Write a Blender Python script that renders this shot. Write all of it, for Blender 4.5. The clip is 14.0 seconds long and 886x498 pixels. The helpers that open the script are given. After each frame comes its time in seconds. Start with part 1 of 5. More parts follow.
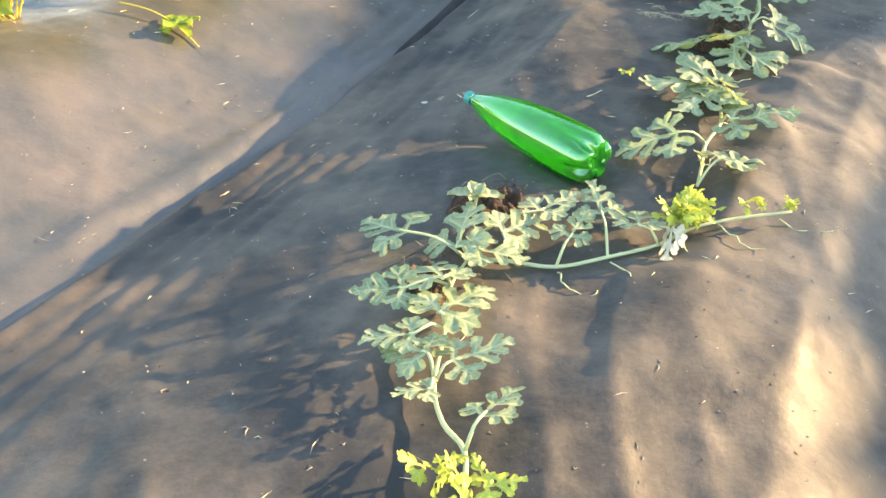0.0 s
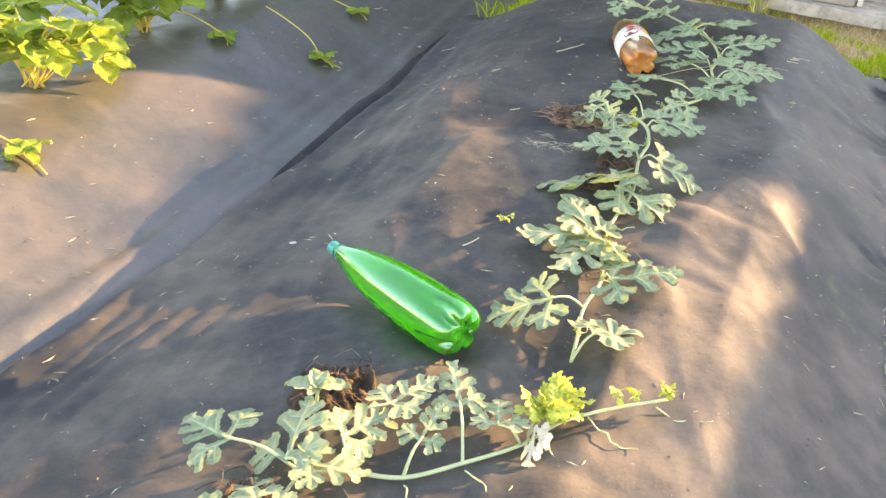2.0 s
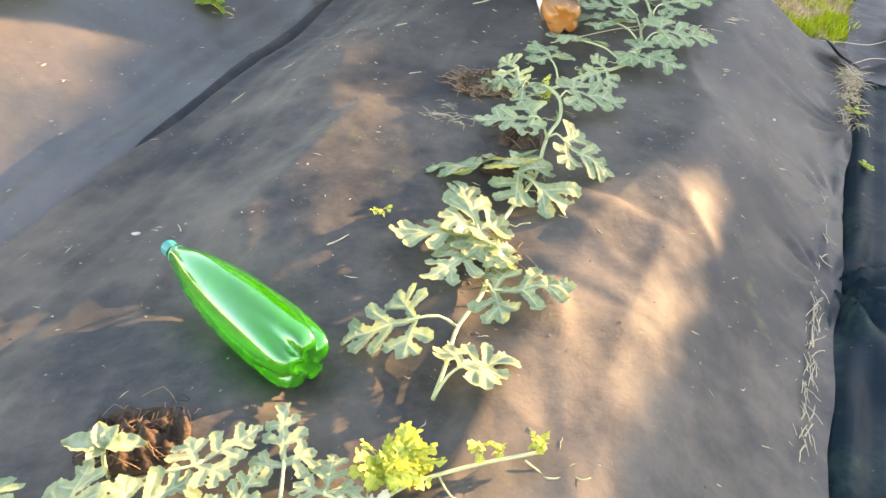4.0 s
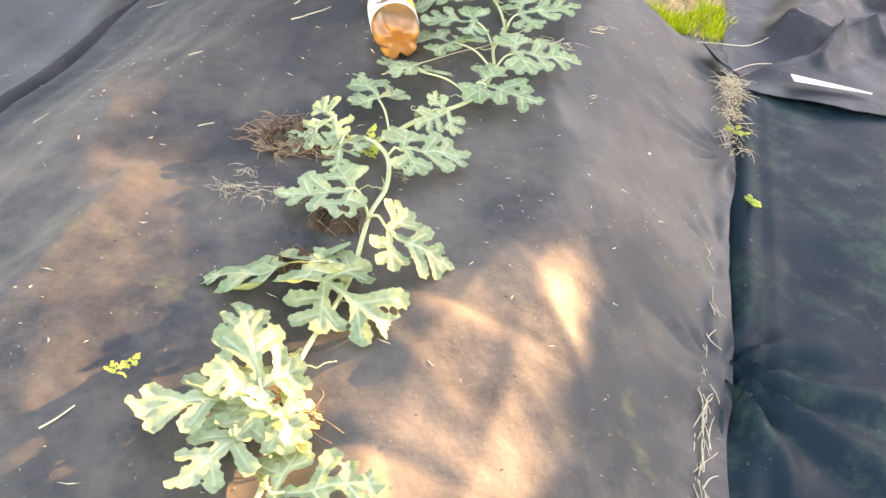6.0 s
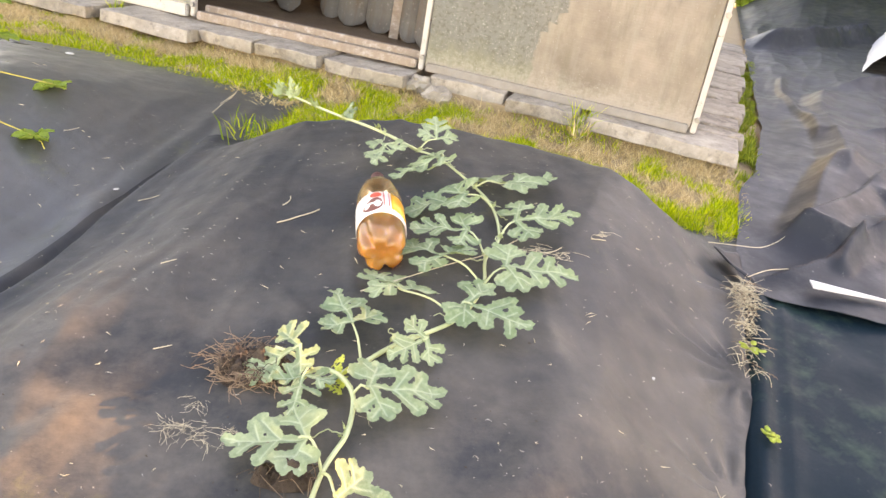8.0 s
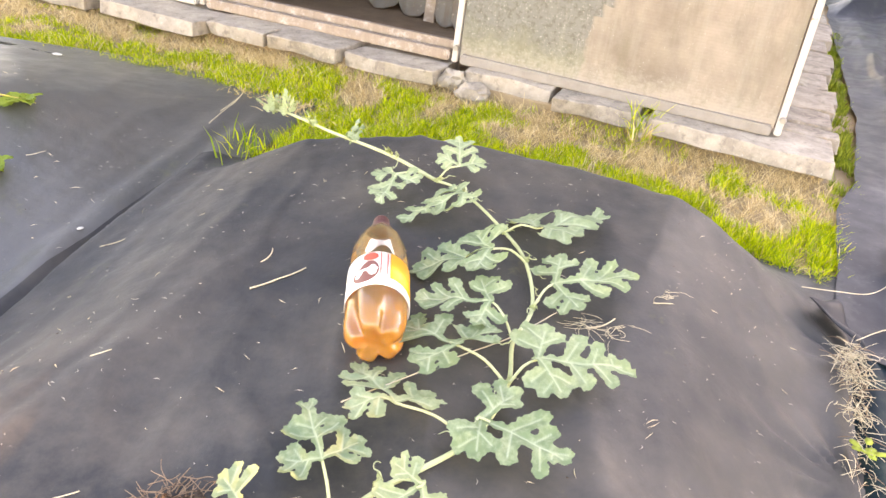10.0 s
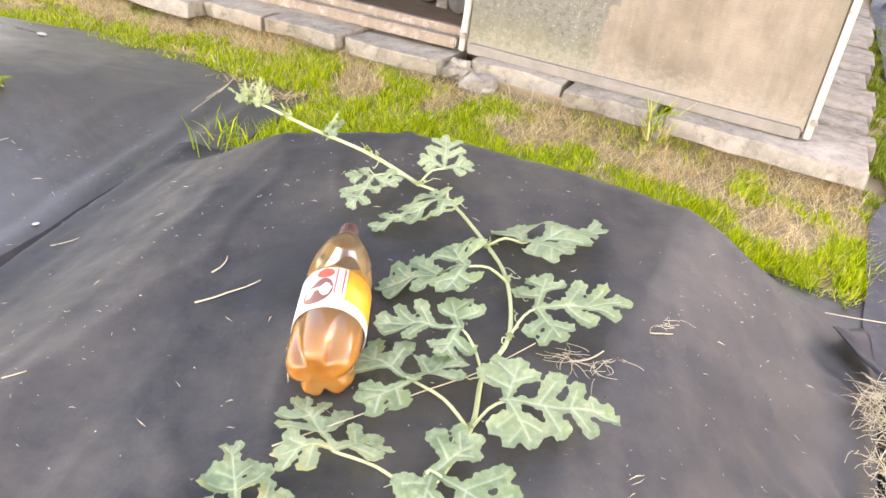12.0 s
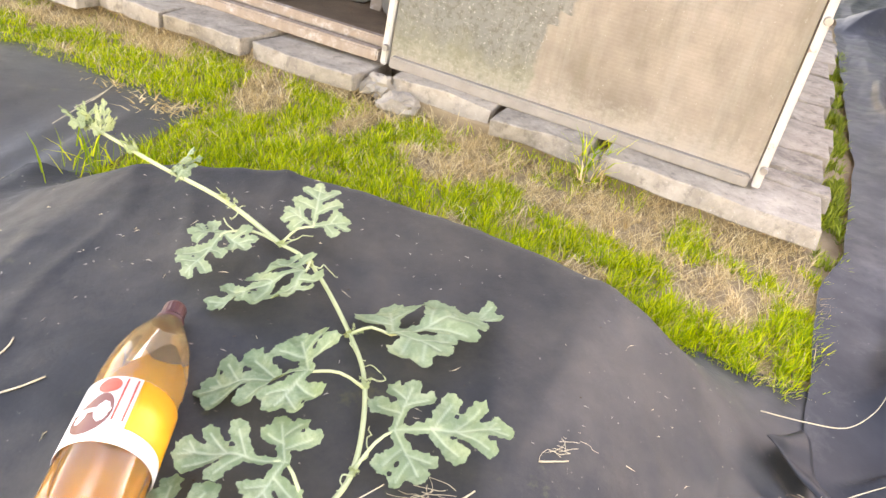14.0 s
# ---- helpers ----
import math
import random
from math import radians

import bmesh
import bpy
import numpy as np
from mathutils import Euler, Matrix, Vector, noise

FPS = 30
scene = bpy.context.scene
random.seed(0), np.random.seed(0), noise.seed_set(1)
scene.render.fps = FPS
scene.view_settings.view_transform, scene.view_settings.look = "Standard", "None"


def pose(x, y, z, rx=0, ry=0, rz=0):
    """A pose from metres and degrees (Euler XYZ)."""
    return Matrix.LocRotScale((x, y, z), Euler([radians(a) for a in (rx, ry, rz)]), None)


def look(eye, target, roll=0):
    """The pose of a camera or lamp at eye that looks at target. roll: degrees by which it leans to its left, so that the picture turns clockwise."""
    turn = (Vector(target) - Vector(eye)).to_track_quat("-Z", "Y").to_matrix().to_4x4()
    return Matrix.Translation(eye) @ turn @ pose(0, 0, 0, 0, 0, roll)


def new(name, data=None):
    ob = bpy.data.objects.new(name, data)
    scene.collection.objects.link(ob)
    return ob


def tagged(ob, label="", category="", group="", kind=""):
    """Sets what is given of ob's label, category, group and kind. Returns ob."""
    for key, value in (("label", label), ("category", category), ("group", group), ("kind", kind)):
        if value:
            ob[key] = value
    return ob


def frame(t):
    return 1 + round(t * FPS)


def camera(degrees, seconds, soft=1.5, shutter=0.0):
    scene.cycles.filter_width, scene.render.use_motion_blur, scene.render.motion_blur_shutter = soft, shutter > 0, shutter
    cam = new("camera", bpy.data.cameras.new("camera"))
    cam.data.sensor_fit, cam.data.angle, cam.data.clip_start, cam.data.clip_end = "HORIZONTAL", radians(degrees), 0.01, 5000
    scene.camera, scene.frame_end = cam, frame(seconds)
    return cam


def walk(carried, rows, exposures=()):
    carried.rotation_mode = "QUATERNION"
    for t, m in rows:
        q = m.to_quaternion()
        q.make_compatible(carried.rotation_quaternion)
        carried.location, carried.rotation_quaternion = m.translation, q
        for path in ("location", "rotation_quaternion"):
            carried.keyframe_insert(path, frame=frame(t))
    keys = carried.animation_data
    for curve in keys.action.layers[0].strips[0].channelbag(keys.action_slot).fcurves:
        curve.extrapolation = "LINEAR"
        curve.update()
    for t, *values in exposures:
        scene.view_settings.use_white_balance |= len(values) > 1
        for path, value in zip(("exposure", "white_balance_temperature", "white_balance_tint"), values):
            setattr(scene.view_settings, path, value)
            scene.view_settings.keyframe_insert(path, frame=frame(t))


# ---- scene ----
cam = camera(59.0, 14.0)
# seconds, x, y, z, yaw (to the left), pitch (up), roll
ROWS = [
    (0.0, -0.074, -0.069, 0.509, -1.34, -33.12, 3.59),
    (0.5, -0.050, -0.027, 0.541, -3.02, -31.57, 3.99),
    (1.0, 0.002, 0.057, 0.570, -4.46, -31.03, 4.33),
    (1.5, 0.057, 0.127, 0.598, -6.43, -29.62, 5.68),
    (2.0, 0.055, 0.144, 0.605, -6.35, -28.23, 6.18),
    (4.5, 0.274, 0.456, 0.610, -12.63, -32.85, 9.67),
    (5.0, 0.318, 0.550, 0.619, -15.51, -32.74, 9.71),
    (5.5, 0.393, 0.676, 0.627, -18.91, -32.99, 10.11),
    (6.0, 0.432, 0.767, 0.639, -19.69, -33.75, 10.60),
    (6.5, 0.444, 0.819, 0.674, -18.23, -32.62, 10.02),
    (7.0, 0.476, 0.867, 0.717, -16.91, -28.16, 8.97),
    (7.5, 0.510, 0.884, 0.729, -16.16, -25.07, 9.07),
    (8.0, 0.546, 0.933, 0.719, -15.31, -23.72, 10.16),
    (10.5, 0.742, 1.430, 0.753, -10.75, -27.08, 7.88),
    (11.0, 0.788, 1.488, 0.781, -10.56, -25.55, 7.88),
    (11.5, 0.799, 1.494, 0.760, -9.49, -25.11, 8.52),
    (12.0, 0.807, 1.483, 0.720, -8.99, -28.03, 9.00),
    (12.5, 0.829, 1.505, 0.735, -8.80, -28.61, 10.21),
    (13.0, 0.886, 1.544, 0.743, -10.69, -28.00, 11.79),
    (13.5, 0.933, 1.634, 0.714, -12.16, -27.80, 12.70),
    (14.0, 0.977, 1.764, 0.740, -12.11, -28.19, 12.96),
]


def stand(x, y, z, yaw, pitch, roll):
    return pose(x, y, z, 0, 0, yaw) @ pose(0, 0, 0, 90 + pitch) @ pose(0, 0, 0, 0, 0, roll)


# stops, kelvin and tint along the way
EXPOSURES = ((0.0, 2.98, 7600, 12), (2.0, 3.26, 8500, 23), (4.5, 3.34, 8900, 22), (5.5, 3.65, 9400, 26), (7.0, 3.88, 10000, 30), (8.0, 3.66, 10300, 32), (10.5, 4.00, 10300, 35), (11.0, 3.83, 10200, 35), (11.5, 3.72, 10100, 35), (12.0, 3.90, 10000, 35), (12.5, 3.94, 10000, 35), (14.0, 3.84, 10100, 34))
walk(cam, [(t, stand(*r)) for t, *r in ROWS], EXPOSURES)


# ---- light ----
SUN_FROM = Vector((0.92, 0.39, 0.285)).normalized()
world = bpy.data.worlds.new("sky")
scene.world = world
world.use_nodes = True
wt = world.node_tree
sky = wt.nodes.new("ShaderNodeTexSky")
sky.sky_type = "NISHITA"
sky.sun_disc = False
sky.dust_density = 0.3
sky.sun_elevation = math.asin(SUN_FROM.z)
sky.sun_rotation = math.atan2(SUN_FROM.x, SUN_FROM.y)
wt.links.new(sky.outputs[0], wt.nodes["Background"].inputs[0])
wt.nodes["Background"].inputs[1].default_value = 0.12
sun_data = bpy.data.lights.new("sun", "SUN")
sun_data.energy, sun_data.angle, sun_data.color = 3.1, radians(0.53), (1.0, 0.71, 0.40)
sun = new("sun", sun_data)
sun.matrix_world = look((0, 0, 20), Vector((0, 0, 20)) - SUN_FROM)


# ---- materials ----
class Mat:
    """A node material with a Principled shader and short ways to noise, mixes and bump."""

    def __init__(self, name):
        self.m = bpy.data.materials.new(name)
        self.m.use_nodes = True
        self.t = self.m.node_tree
        self.p = self.t.nodes["Principled BSDF"]
        self.out = self.t.nodes["Material Output"]
        self.co = self.t.nodes.new("ShaderNodeTexCoord").outputs["Object"]

    def node(self, kind, **inputs):
        n = self.t.nodes.new(kind)
        for k, v in inputs.items():
            self.put(n, k, v)
        return n

    def put(self, n, key, value):
        sock = n.inputs[int(key[1:])] if key[0] == "i" and key[1:].isdigit() else n.inputs[key]
        if isinstance(value, bpy.types.NodeSocket):
            self.t.links.new(value, sock)
        else:
            sock.default_value = value

    def noise(self, scale, detail=4.0, rough=0.6, stretch=None):
        co = self.co
        if stretch:
            mp = self.node("ShaderNodeMapping")
            self.put(mp, "Vector", co)
            mp.inputs["Scale"].default_value = stretch
            co = mp.outputs[0]
        n = self.node("ShaderNodeTexNoise", Scale=scale, Detail=detail, Roughness=rough)
        self.put(n, "Vector", co)
        return n.outputs["Fac"]

    def ramp(self, fac, *stops):
        r = self.node("ShaderNodeValToRGB")
        self.put(r, "Fac", fac)
        e = r.color_ramp.elements
        while len(e) < len(stops):
            e.new(0.5)
        for el, (pos, c) in zip(e, stops):
            el.position = pos
            el.color = (c, c, c, 1) if isinstance(c, (int, float)) else (*c, 1)
        return r.outputs["Color"]

    def mix(self, fac, a, b, blend="MIX"):
        n = self.t.nodes.new("ShaderNodeMixRGB")
        n.blend_type = blend
        for k, v in ((0, fac), (1, a), (2, b)):
            if isinstance(v, bpy.types.NodeSocket):
                self.t.links.new(v, n.inputs[k])
            elif k == 0:
                n.inputs[0].default_value = v
            else:
                n.inputs[k].default_value = (*v, 1) if len(v) == 3 else v
        return n.outputs[0]

    def bump(self, height, strength=0.3, distance=0.002, under=None):
        b = self.node("ShaderNodeBump", Strength=strength, Distance=distance, Height=height)
        if under is not None:
            self.put(b, "Normal", under)
        return b.outputs[0]

    def random(self):
        return self.node("ShaderNodeNewGeometry").outputs["Random Per Island"]

    def object_random(self):
        return self.node("ShaderNodeObjectInfo").outputs["Random"]

    def set(self, **inputs):
        for k, v in inputs.items():
            self.put(self.p, k.replace("_", " "), v)
        return self

    def color(self, v):
        self.put(self.p, "Base Color", v if isinstance(v, bpy.types.NodeSocket) else (*v, 1))
        return self

    def see_through(self, tint, amount):
        """Light passing through a thin blade or sheet."""
        tr = self.node("ShaderNodeBsdfTranslucent", Color=tint if isinstance(tint, bpy.types.NodeSocket) else (*tint, 1))
        mx = self.node("ShaderNodeMixShader", Fac=amount)
        self.t.links.new(self.p.outputs[0], mx.inputs[1])
        self.t.links.new(tr.outputs[0], mx.inputs[2])
        self.t.links.new(mx.outputs[0], self.out.inputs[0])
        return self


def fabric_material(name, dark, light, dust, dust_amount, rough, gloss=0.5, cool=1.0):
    """Non-woven cloth: patches of dust and soil, stronger over its near part, weaker towards the far end."""
    k = Mat(name)
    run = k.node("ShaderNodeVectorMath")
    run.operation = "DOT_PRODUCT"
    k.put(run, "i0", k.co)
    run.inputs[1].default_value = (0.4067 / 4, 0.9135 / 4, 0.0)
    near_weight = k.ramp(k.mix(0.10, run.outputs["Value"], k.noise(2.2, 4)), (0.475, 1.0), (0.60, 0.42))
    c = k.mix(k.noise(3.0, 6), (dark, dark * (1.07 + 0.05 * cool), dark * (1.02 + 0.22 * cool)), (light, light * (1.06 + 0.02 * cool), light * (1.02 + 0.10 * cool)))
    spots = k.ramp(k.noise(2.3, 8, 0.7), (0.41, 0.0), (0.70, dust_amount))
    c = k.mix(k.mix(1.0, spots, near_weight, "MULTIPLY"), c, dust)
    bloom = k.ramp(k.mix(0.35, k.noise(3.1, 4, 0.6), k.noise(30, 5, 0.7)), (0.60, 0.0), (0.68, 0.5))
    c = k.mix(bloom, c, (0.13, 0.13, 0.05))
    crumbs = k.ramp(k.noise(90, 3, 0.6), (0.70, 0.0), (0.78, 0.5))
    c = k.mix(crumbs, c, (0.32, 0.28, 0.22))
    k.color(c)
    fibre = k.bump(k.noise(900, 2, 0.7), 0.35, 0.0006)
    k.put(k.p, "Normal", k.bump(k.noise(22, 6, 0.6), 0.35, 0.006, fibre))
    k.put(k.p, "Roughness", k.ramp(k.noise(14, 5), (0.3, rough - 0.06), (0.7, rough + 0.08)))
    k.set(Sheen_Weight=0.05, Sheen_Roughness=0.45, Specular_IOR_Level=gloss)
    return k.m


M_FABRIC = fabric_material("black_nonwoven_fabric", 0.012, 0.033, (0.185, 0.152, 0.116), 0.85, 0.57, 0.33, 0.9)
M_FABRIC_LEFT = fabric_material("older_black_fabric", 0.031, 0.063, (0.155, 0.122, 0.094), 0.65, 0.40, 1.0, -0.3)


def path_material():
    """Damp cloth with a pale green bloom of algae, its base colour darkened for shade."""
    k = Mat("shaded_damp_fabric")
    # tones below real black cloth, standing for sky light blocked over the path
    c = k.mix(k.noise(4, 5), (0.003, 0.010, 0.015), (0.008, 0.022, 0.030))
    bloom = k.ramp(k.mix(0.5, k.noise(3.2, 5, 0.6), k.noise(17, 6, 0.7)), (0.50, 0.0), (0.66, 0.75))
    c = k.mix(bloom, c, (0.034, 0.066, 0.045))
    specks = k.ramp(k.noise(75, 3, 0.6), (0.70, 0.0), (0.76, 0.6))
    k.color(k.mix(specks, c, (0.20, 0.20, 0.17)))
    k.put(k.p, "Roughness", k.ramp(k.noise(9, 5), (0.35, 0.46), (0.65, 0.60)))
    k.put(k.p, "Normal", k.bump(k.noise(16, 5, 0.55), 0.25, 0.006, k.bump(k.noise(700, 2, 0.7), 0.25, 0.0006)))
    return k.set(Specular_IOR_Level=0.08).m


def film_material():
    """Thick dull polythene, grey with dust along its creases."""
    k = Mat("grey_black_film")
    c = k.mix(k.noise(3, 5), (0.010, 0.0125, 0.016), (0.023, 0.026, 0.031))
    dust = k.ramp(k.noise(5, 8, 0.72), (0.52, 0.0), (0.72, 0.5))
    c = k.mix(dust, c, (0.10, 0.095, 0.09))
    specks = k.ramp(k.noise(80, 3, 0.6), (0.70, 0.0), (0.77, 0.5))
    k.color(k.mix(specks, c, (0.30, 0.28, 0.25)))
    k.put(k.p, "Roughness", k.ramp(k.noise(11, 5), (0.35, 0.46), (0.65, 0.60)))
    k.put(k.p, "Normal", k.bump(k.noise(26, 5, 0.55), 0.18, 0.004))
    return k.set(Specular_IOR_Level=0.26).m


M_TRENCH = path_material()
M_FOLDED = film_material()


def leaf_material(name, green, vein, back, through_amount=0.38):
    k = Mat(name)
    v = k.node("ShaderNodeAttribute")
    v.attribute_name = "vein"
    tone = k.mix(k.noise(28, 4, 0.6), [c * 0.66 for c in green], [min(1, c * 1.2) for c in green])
    tone = k.mix(k.ramp(k.object_random(), (0.0, 0.0), (1.0, 0.28)), tone, back)
    ridge = k.node("ShaderNodeMath")
    ridge.operation = "MULTIPLY"
    k.put(ridge, "i0", v.outputs["Fac"])
    k.put(ridge, "i1", k.ramp(k.noise(18, 3), (0.35, 0.5), (0.65, 1.0)))
    c = k.mix(ridge.outputs[0], tone, vein)
    pale = k.ramp(k.mix(0.6, k.noise(16, 4, 0.55), k.noise(85, 5, 0.65)), (0.46, 0.0), (0.66, 0.60))
    c = k.mix(pale, c, back)
    k.color(c).set(Roughness=0.55, Specular_IOR_Level=0.35)
    k.put(k.p, "Normal", k.bump(k.noise(160, 3, 0.6), 0.5, 0.0012))
    return k.see_through(k.mix(0.5, c, (0.55, 0.62, 0.12)), through_amount).m


M_LEAF = leaf_material("watermelon_leaf", (0.155, 0.235, 0.122), (0.50, 0.55, 0.37), (0.47, 0.51, 0.31), 0.24)
M_YOUNG = leaf_material("young_watermelon_leaf", (0.34, 0.43, 0.06), (0.60, 0.62, 0.20), (0.52, 0.53, 0.10), 0.3)
M_TIP = leaf_material("furry_vine_tip", (0.30, 0.37, 0.17), (0.56, 0.59, 0.36), (0.48, 0.51, 0.29), 0.35)
M_DEAD = leaf_material("withered_leaf", (0.62, 0.60, 0.48), (0.70, 0.68, 0.58), (0.66, 0.64, 0.52))
M_BERRY = leaf_material("strawberry_leaf", (0.14, 0.27, 0.03), (0.34, 0.43, 0.10), (0.36, 0.42, 0.05), 0.45)


def plain(name, a, b, scale, rough, bump_scale=0, bump=0.3, depth=0.002, metal=0.0, vary=0.0):
    k = Mat(name)
    c = k.mix(k.noise(scale, 6, 0.65), a, b)
    if vary:
        c = k.mix(k.ramp(k.object_random(), (0, 0.0), (1, vary)), c, [min(1, x * 1.5) for x in b])
    k.color(c).set(Roughness=rough, Metallic=metal)
    if bump_scale:
        k.put(k.p, "Normal", k.bump(k.noise(bump_scale, 6, 0.65), bump, depth))
    return k.m


def blades(name, a, b, c, through_amount):
    k = Mat(name)
    col = k.ramp(k.random(), (0.0, a), (0.55, b), (1.0, c))
    k.color(col).set(Roughness=0.6)
    return k.see_through(col, through_amount).m


M_STEM = plain("pale_green_stem", (0.36, 0.42, 0.20), (0.52, 0.55, 0.32), 60, 0.55, 300, 0.4, 0.001)
M_PETIOLE = plain("amber_leaf_stalk", (0.50, 0.36, 0.05), (0.62, 0.52, 0.12), 30, 0.5)
M_GRASS = blades("lawn_grass", (0.13, 0.24, 0.004), (0.42, 0.53, 0.006), (0.84, 0.80, 0.03), 0.5)
M_DRY = blades("dry_grass", (0.46, 0.31, 0.14), (0.68, 0.50, 0.25), (0.88, 0.72, 0.44), 0.35)
M_STRAW = plain("bleached_straw", (0.42, 0.33, 0.20), (0.68, 0.59, 0.42), 30, 0.7)
M_SOIL = plain("dark_crumbly_soil", (0.022, 0.014, 0.009), (0.12, 0.078, 0.05), 25, 0.95, 60, 0.9, 0.012)
M_FLOOR = plain("trodden_soil", (0.09, 0.058, 0.036), (0.25, 0.17, 0.11), 12, 0.95, 60, 0.8, 0.012)
M_GROUND = plain("earth_with_dry_thatch", (0.17, 0.11, 0.065), (0.46, 0.34, 0.20), 14, 0.95, 70, 0.8, 0.01)


def slab_material():
    """Old concrete: pale cement skin, grey weather stains, aggregate specks and lichen."""
    k = Mat("weathered_concrete_slab")
    c = k.mix(k.ramp(k.noise(9, 8, 0.72), (0.38, 0.0), (0.62, 1.0)), (0.15, 0.128, 0.105), (0.40, 0.340, 0.275))
    c = k.mix(k.ramp(k.object_random(), (0, 0.0), (1, 0.5)), c, (0.50, 0.42, 0.33))
    c = k.mix(k.ramp(k.noise(28, 6, 0.7), (0.54, 0.0), (0.66, 0.6)), c, (0.13, 0.11, 0.09))
    c = k.mix(k.ramp(k.noise(120, 4, 0.7), (0.62, 0.0), (0.70, 0.6)), c, (0.58, 0.53, 0.46))
    k.color(c).set(Roughness=0.92)
    k.put(k.p, "Normal", k.bump(k.noise(22, 7, 0.7), 0.7, 0.012, k.bump(k.noise(150, 5, 0.7), 0.6, 0.004)))
    return k.m


M_STONE = slab_material()
M_ROCK = plain("pale_rubble", (0.20, 0.165, 0.125), (0.50, 0.44, 0.36), 18, 0.9, 60, 0.7, 0.01)
M_WOOD = plain("grey_weathered_timber", (0.17, 0.145, 0.12), (0.34, 0.30, 0.26), 22, 0.8, 90, 0.5, 0.004)


def peeling_material():
    """Brown boards under flaking pale paint."""
    k = Mat("peeling_brown_timber")
    c = k.mix(k.noise(9, 6, 0.6, (1, 1, 6)), (0.20, 0.145, 0.105), (0.36, 0.28, 0.22))
    flakes = k.ramp(k.noise(24, 8, 0.78), (0.50, 0.0), (0.62, 0.75))
    k.color(k.mix(flakes, c, (0.46, 0.40, 0.35))).set(Roughness=0.8)
    k.put(k.p, "Normal", k.bump(k.noise(26, 7, 0.75), 0.6, 0.006))
    return k.m


M_SILL = peeling_material()


def post_material():
    """White paint gone chalky, with grey grime and rust specks."""
    k = Mat("white_painted_steel")
    c = k.mix(k.noise(14, 7, 0.7), (0.33, 0.305, 0.27), (0.58, 0.55, 0.50))
    c = k.mix(k.ramp(k.noise(45, 5, 0.7), (0.60, 0.0), (0.68, 0.8)), c, (0.20, 0.12, 0.07))
    k.color(c).set(Roughness=0.55)
    k.put(k.p, "Normal", k.bump(k.noise(60, 5, 0.65), 0.3, 0.002))
    return k.m


M_POST = post_material()
M_BOLT = plain("grey_bolt_metal", (0.25, 0.24, 0.23), (0.4, 0.38, 0.36), 50, 0.4, metal=0.8)
M_CAP_TEAL = plain("teal_plastic", (0.01, 0.22, 0.20), (0.015, 0.28, 0.26), 50, 0.35)
M_CAP_BROWN = plain("maroon_plastic", (0.07, 0.022, 0.02), (0.10, 0.032, 0.03), 50, 0.4)
M_WHITE = plain("off_white_sheet", (0.50, 0.48, 0.44), (0.66, 0.64, 0.60), 8, 0.6)
M_CHIP = plain("white_fleck", (0.45, 0.42, 0.36), (0.65, 0.62, 0.56), 60, 0.8)
M_CRUMB = plain("dusty_fleck", (0.12, 0.10, 0.08), (0.50, 0.46, 0.39), 45, 0.85)
M_ROOT = plain("dry_brown_root", (0.13, 0.075, 0.045), (0.34, 0.23, 0.14), 40, 0.85)
M_MOSS = blades("moss", (0.10, 0.15, 0.008), (0.22, 0.29, 0.015), (0.42, 0.46, 0.05), 0.3)
M_LABEL_WHITE = plain("label_white", (0.74, 0.70, 0.64), (0.80, 0.76, 0.70), 30, 0.4)
M_LABEL_ORANGE = plain("label_orange", (0.75, 0.30, 0.02), (0.85, 0.38, 0.03), 30, 0.4)
M_LABEL_DARK = plain("label_maroon", (0.16, 0.05, 0.04), (0.22, 0.08, 0.06), 30, 0.4)
M_LABEL_RED = plain("label_red", (0.55, 0.07, 0.04), (0.62, 0.10, 0.06), 30, 0.4)


def pet_material(name, tint, body_tint, glow):
    """Tinted clear plastic: water-clear with a share of scattering from its contents."""
    k = Mat(name)
    k.color(tint).set(Roughness=0.06, IOR=1.38)
    k.put(k.p, "Transmission Weight", 0.55)
    k.set(Coat_Weight=1.0, Coat_Roughness=0.04)
    k.put(k.p, "Normal", k.bump(k.noise(30, 3), 0.15, 0.003))
    k.see_through(body_tint, glow)
    inner_mix = k.out.inputs[0].links[0].from_node
    shine = k.node("ShaderNodeBsdfGlossy", Roughness=0.10, Color=(0.42, 0.80, 0.68, 1))
    fres = k.node("ShaderNodeFresnel", IOR=1.9)
    coat = k.node("ShaderNodeMixShader", Fac=fres.outputs[0])
    k.t.links.new(inner_mix.outputs[0], coat.inputs[1])
    k.t.links.new(shine.outputs[0], coat.inputs[2])
    k.t.links.new(coat.outputs[0], k.out.inputs[0])
    return k.m


M_GREEN_PET = pet_material("green_plastic", (0.025, 0.50, 0.012), (0.02, 0.62, 0.01), 0.36)


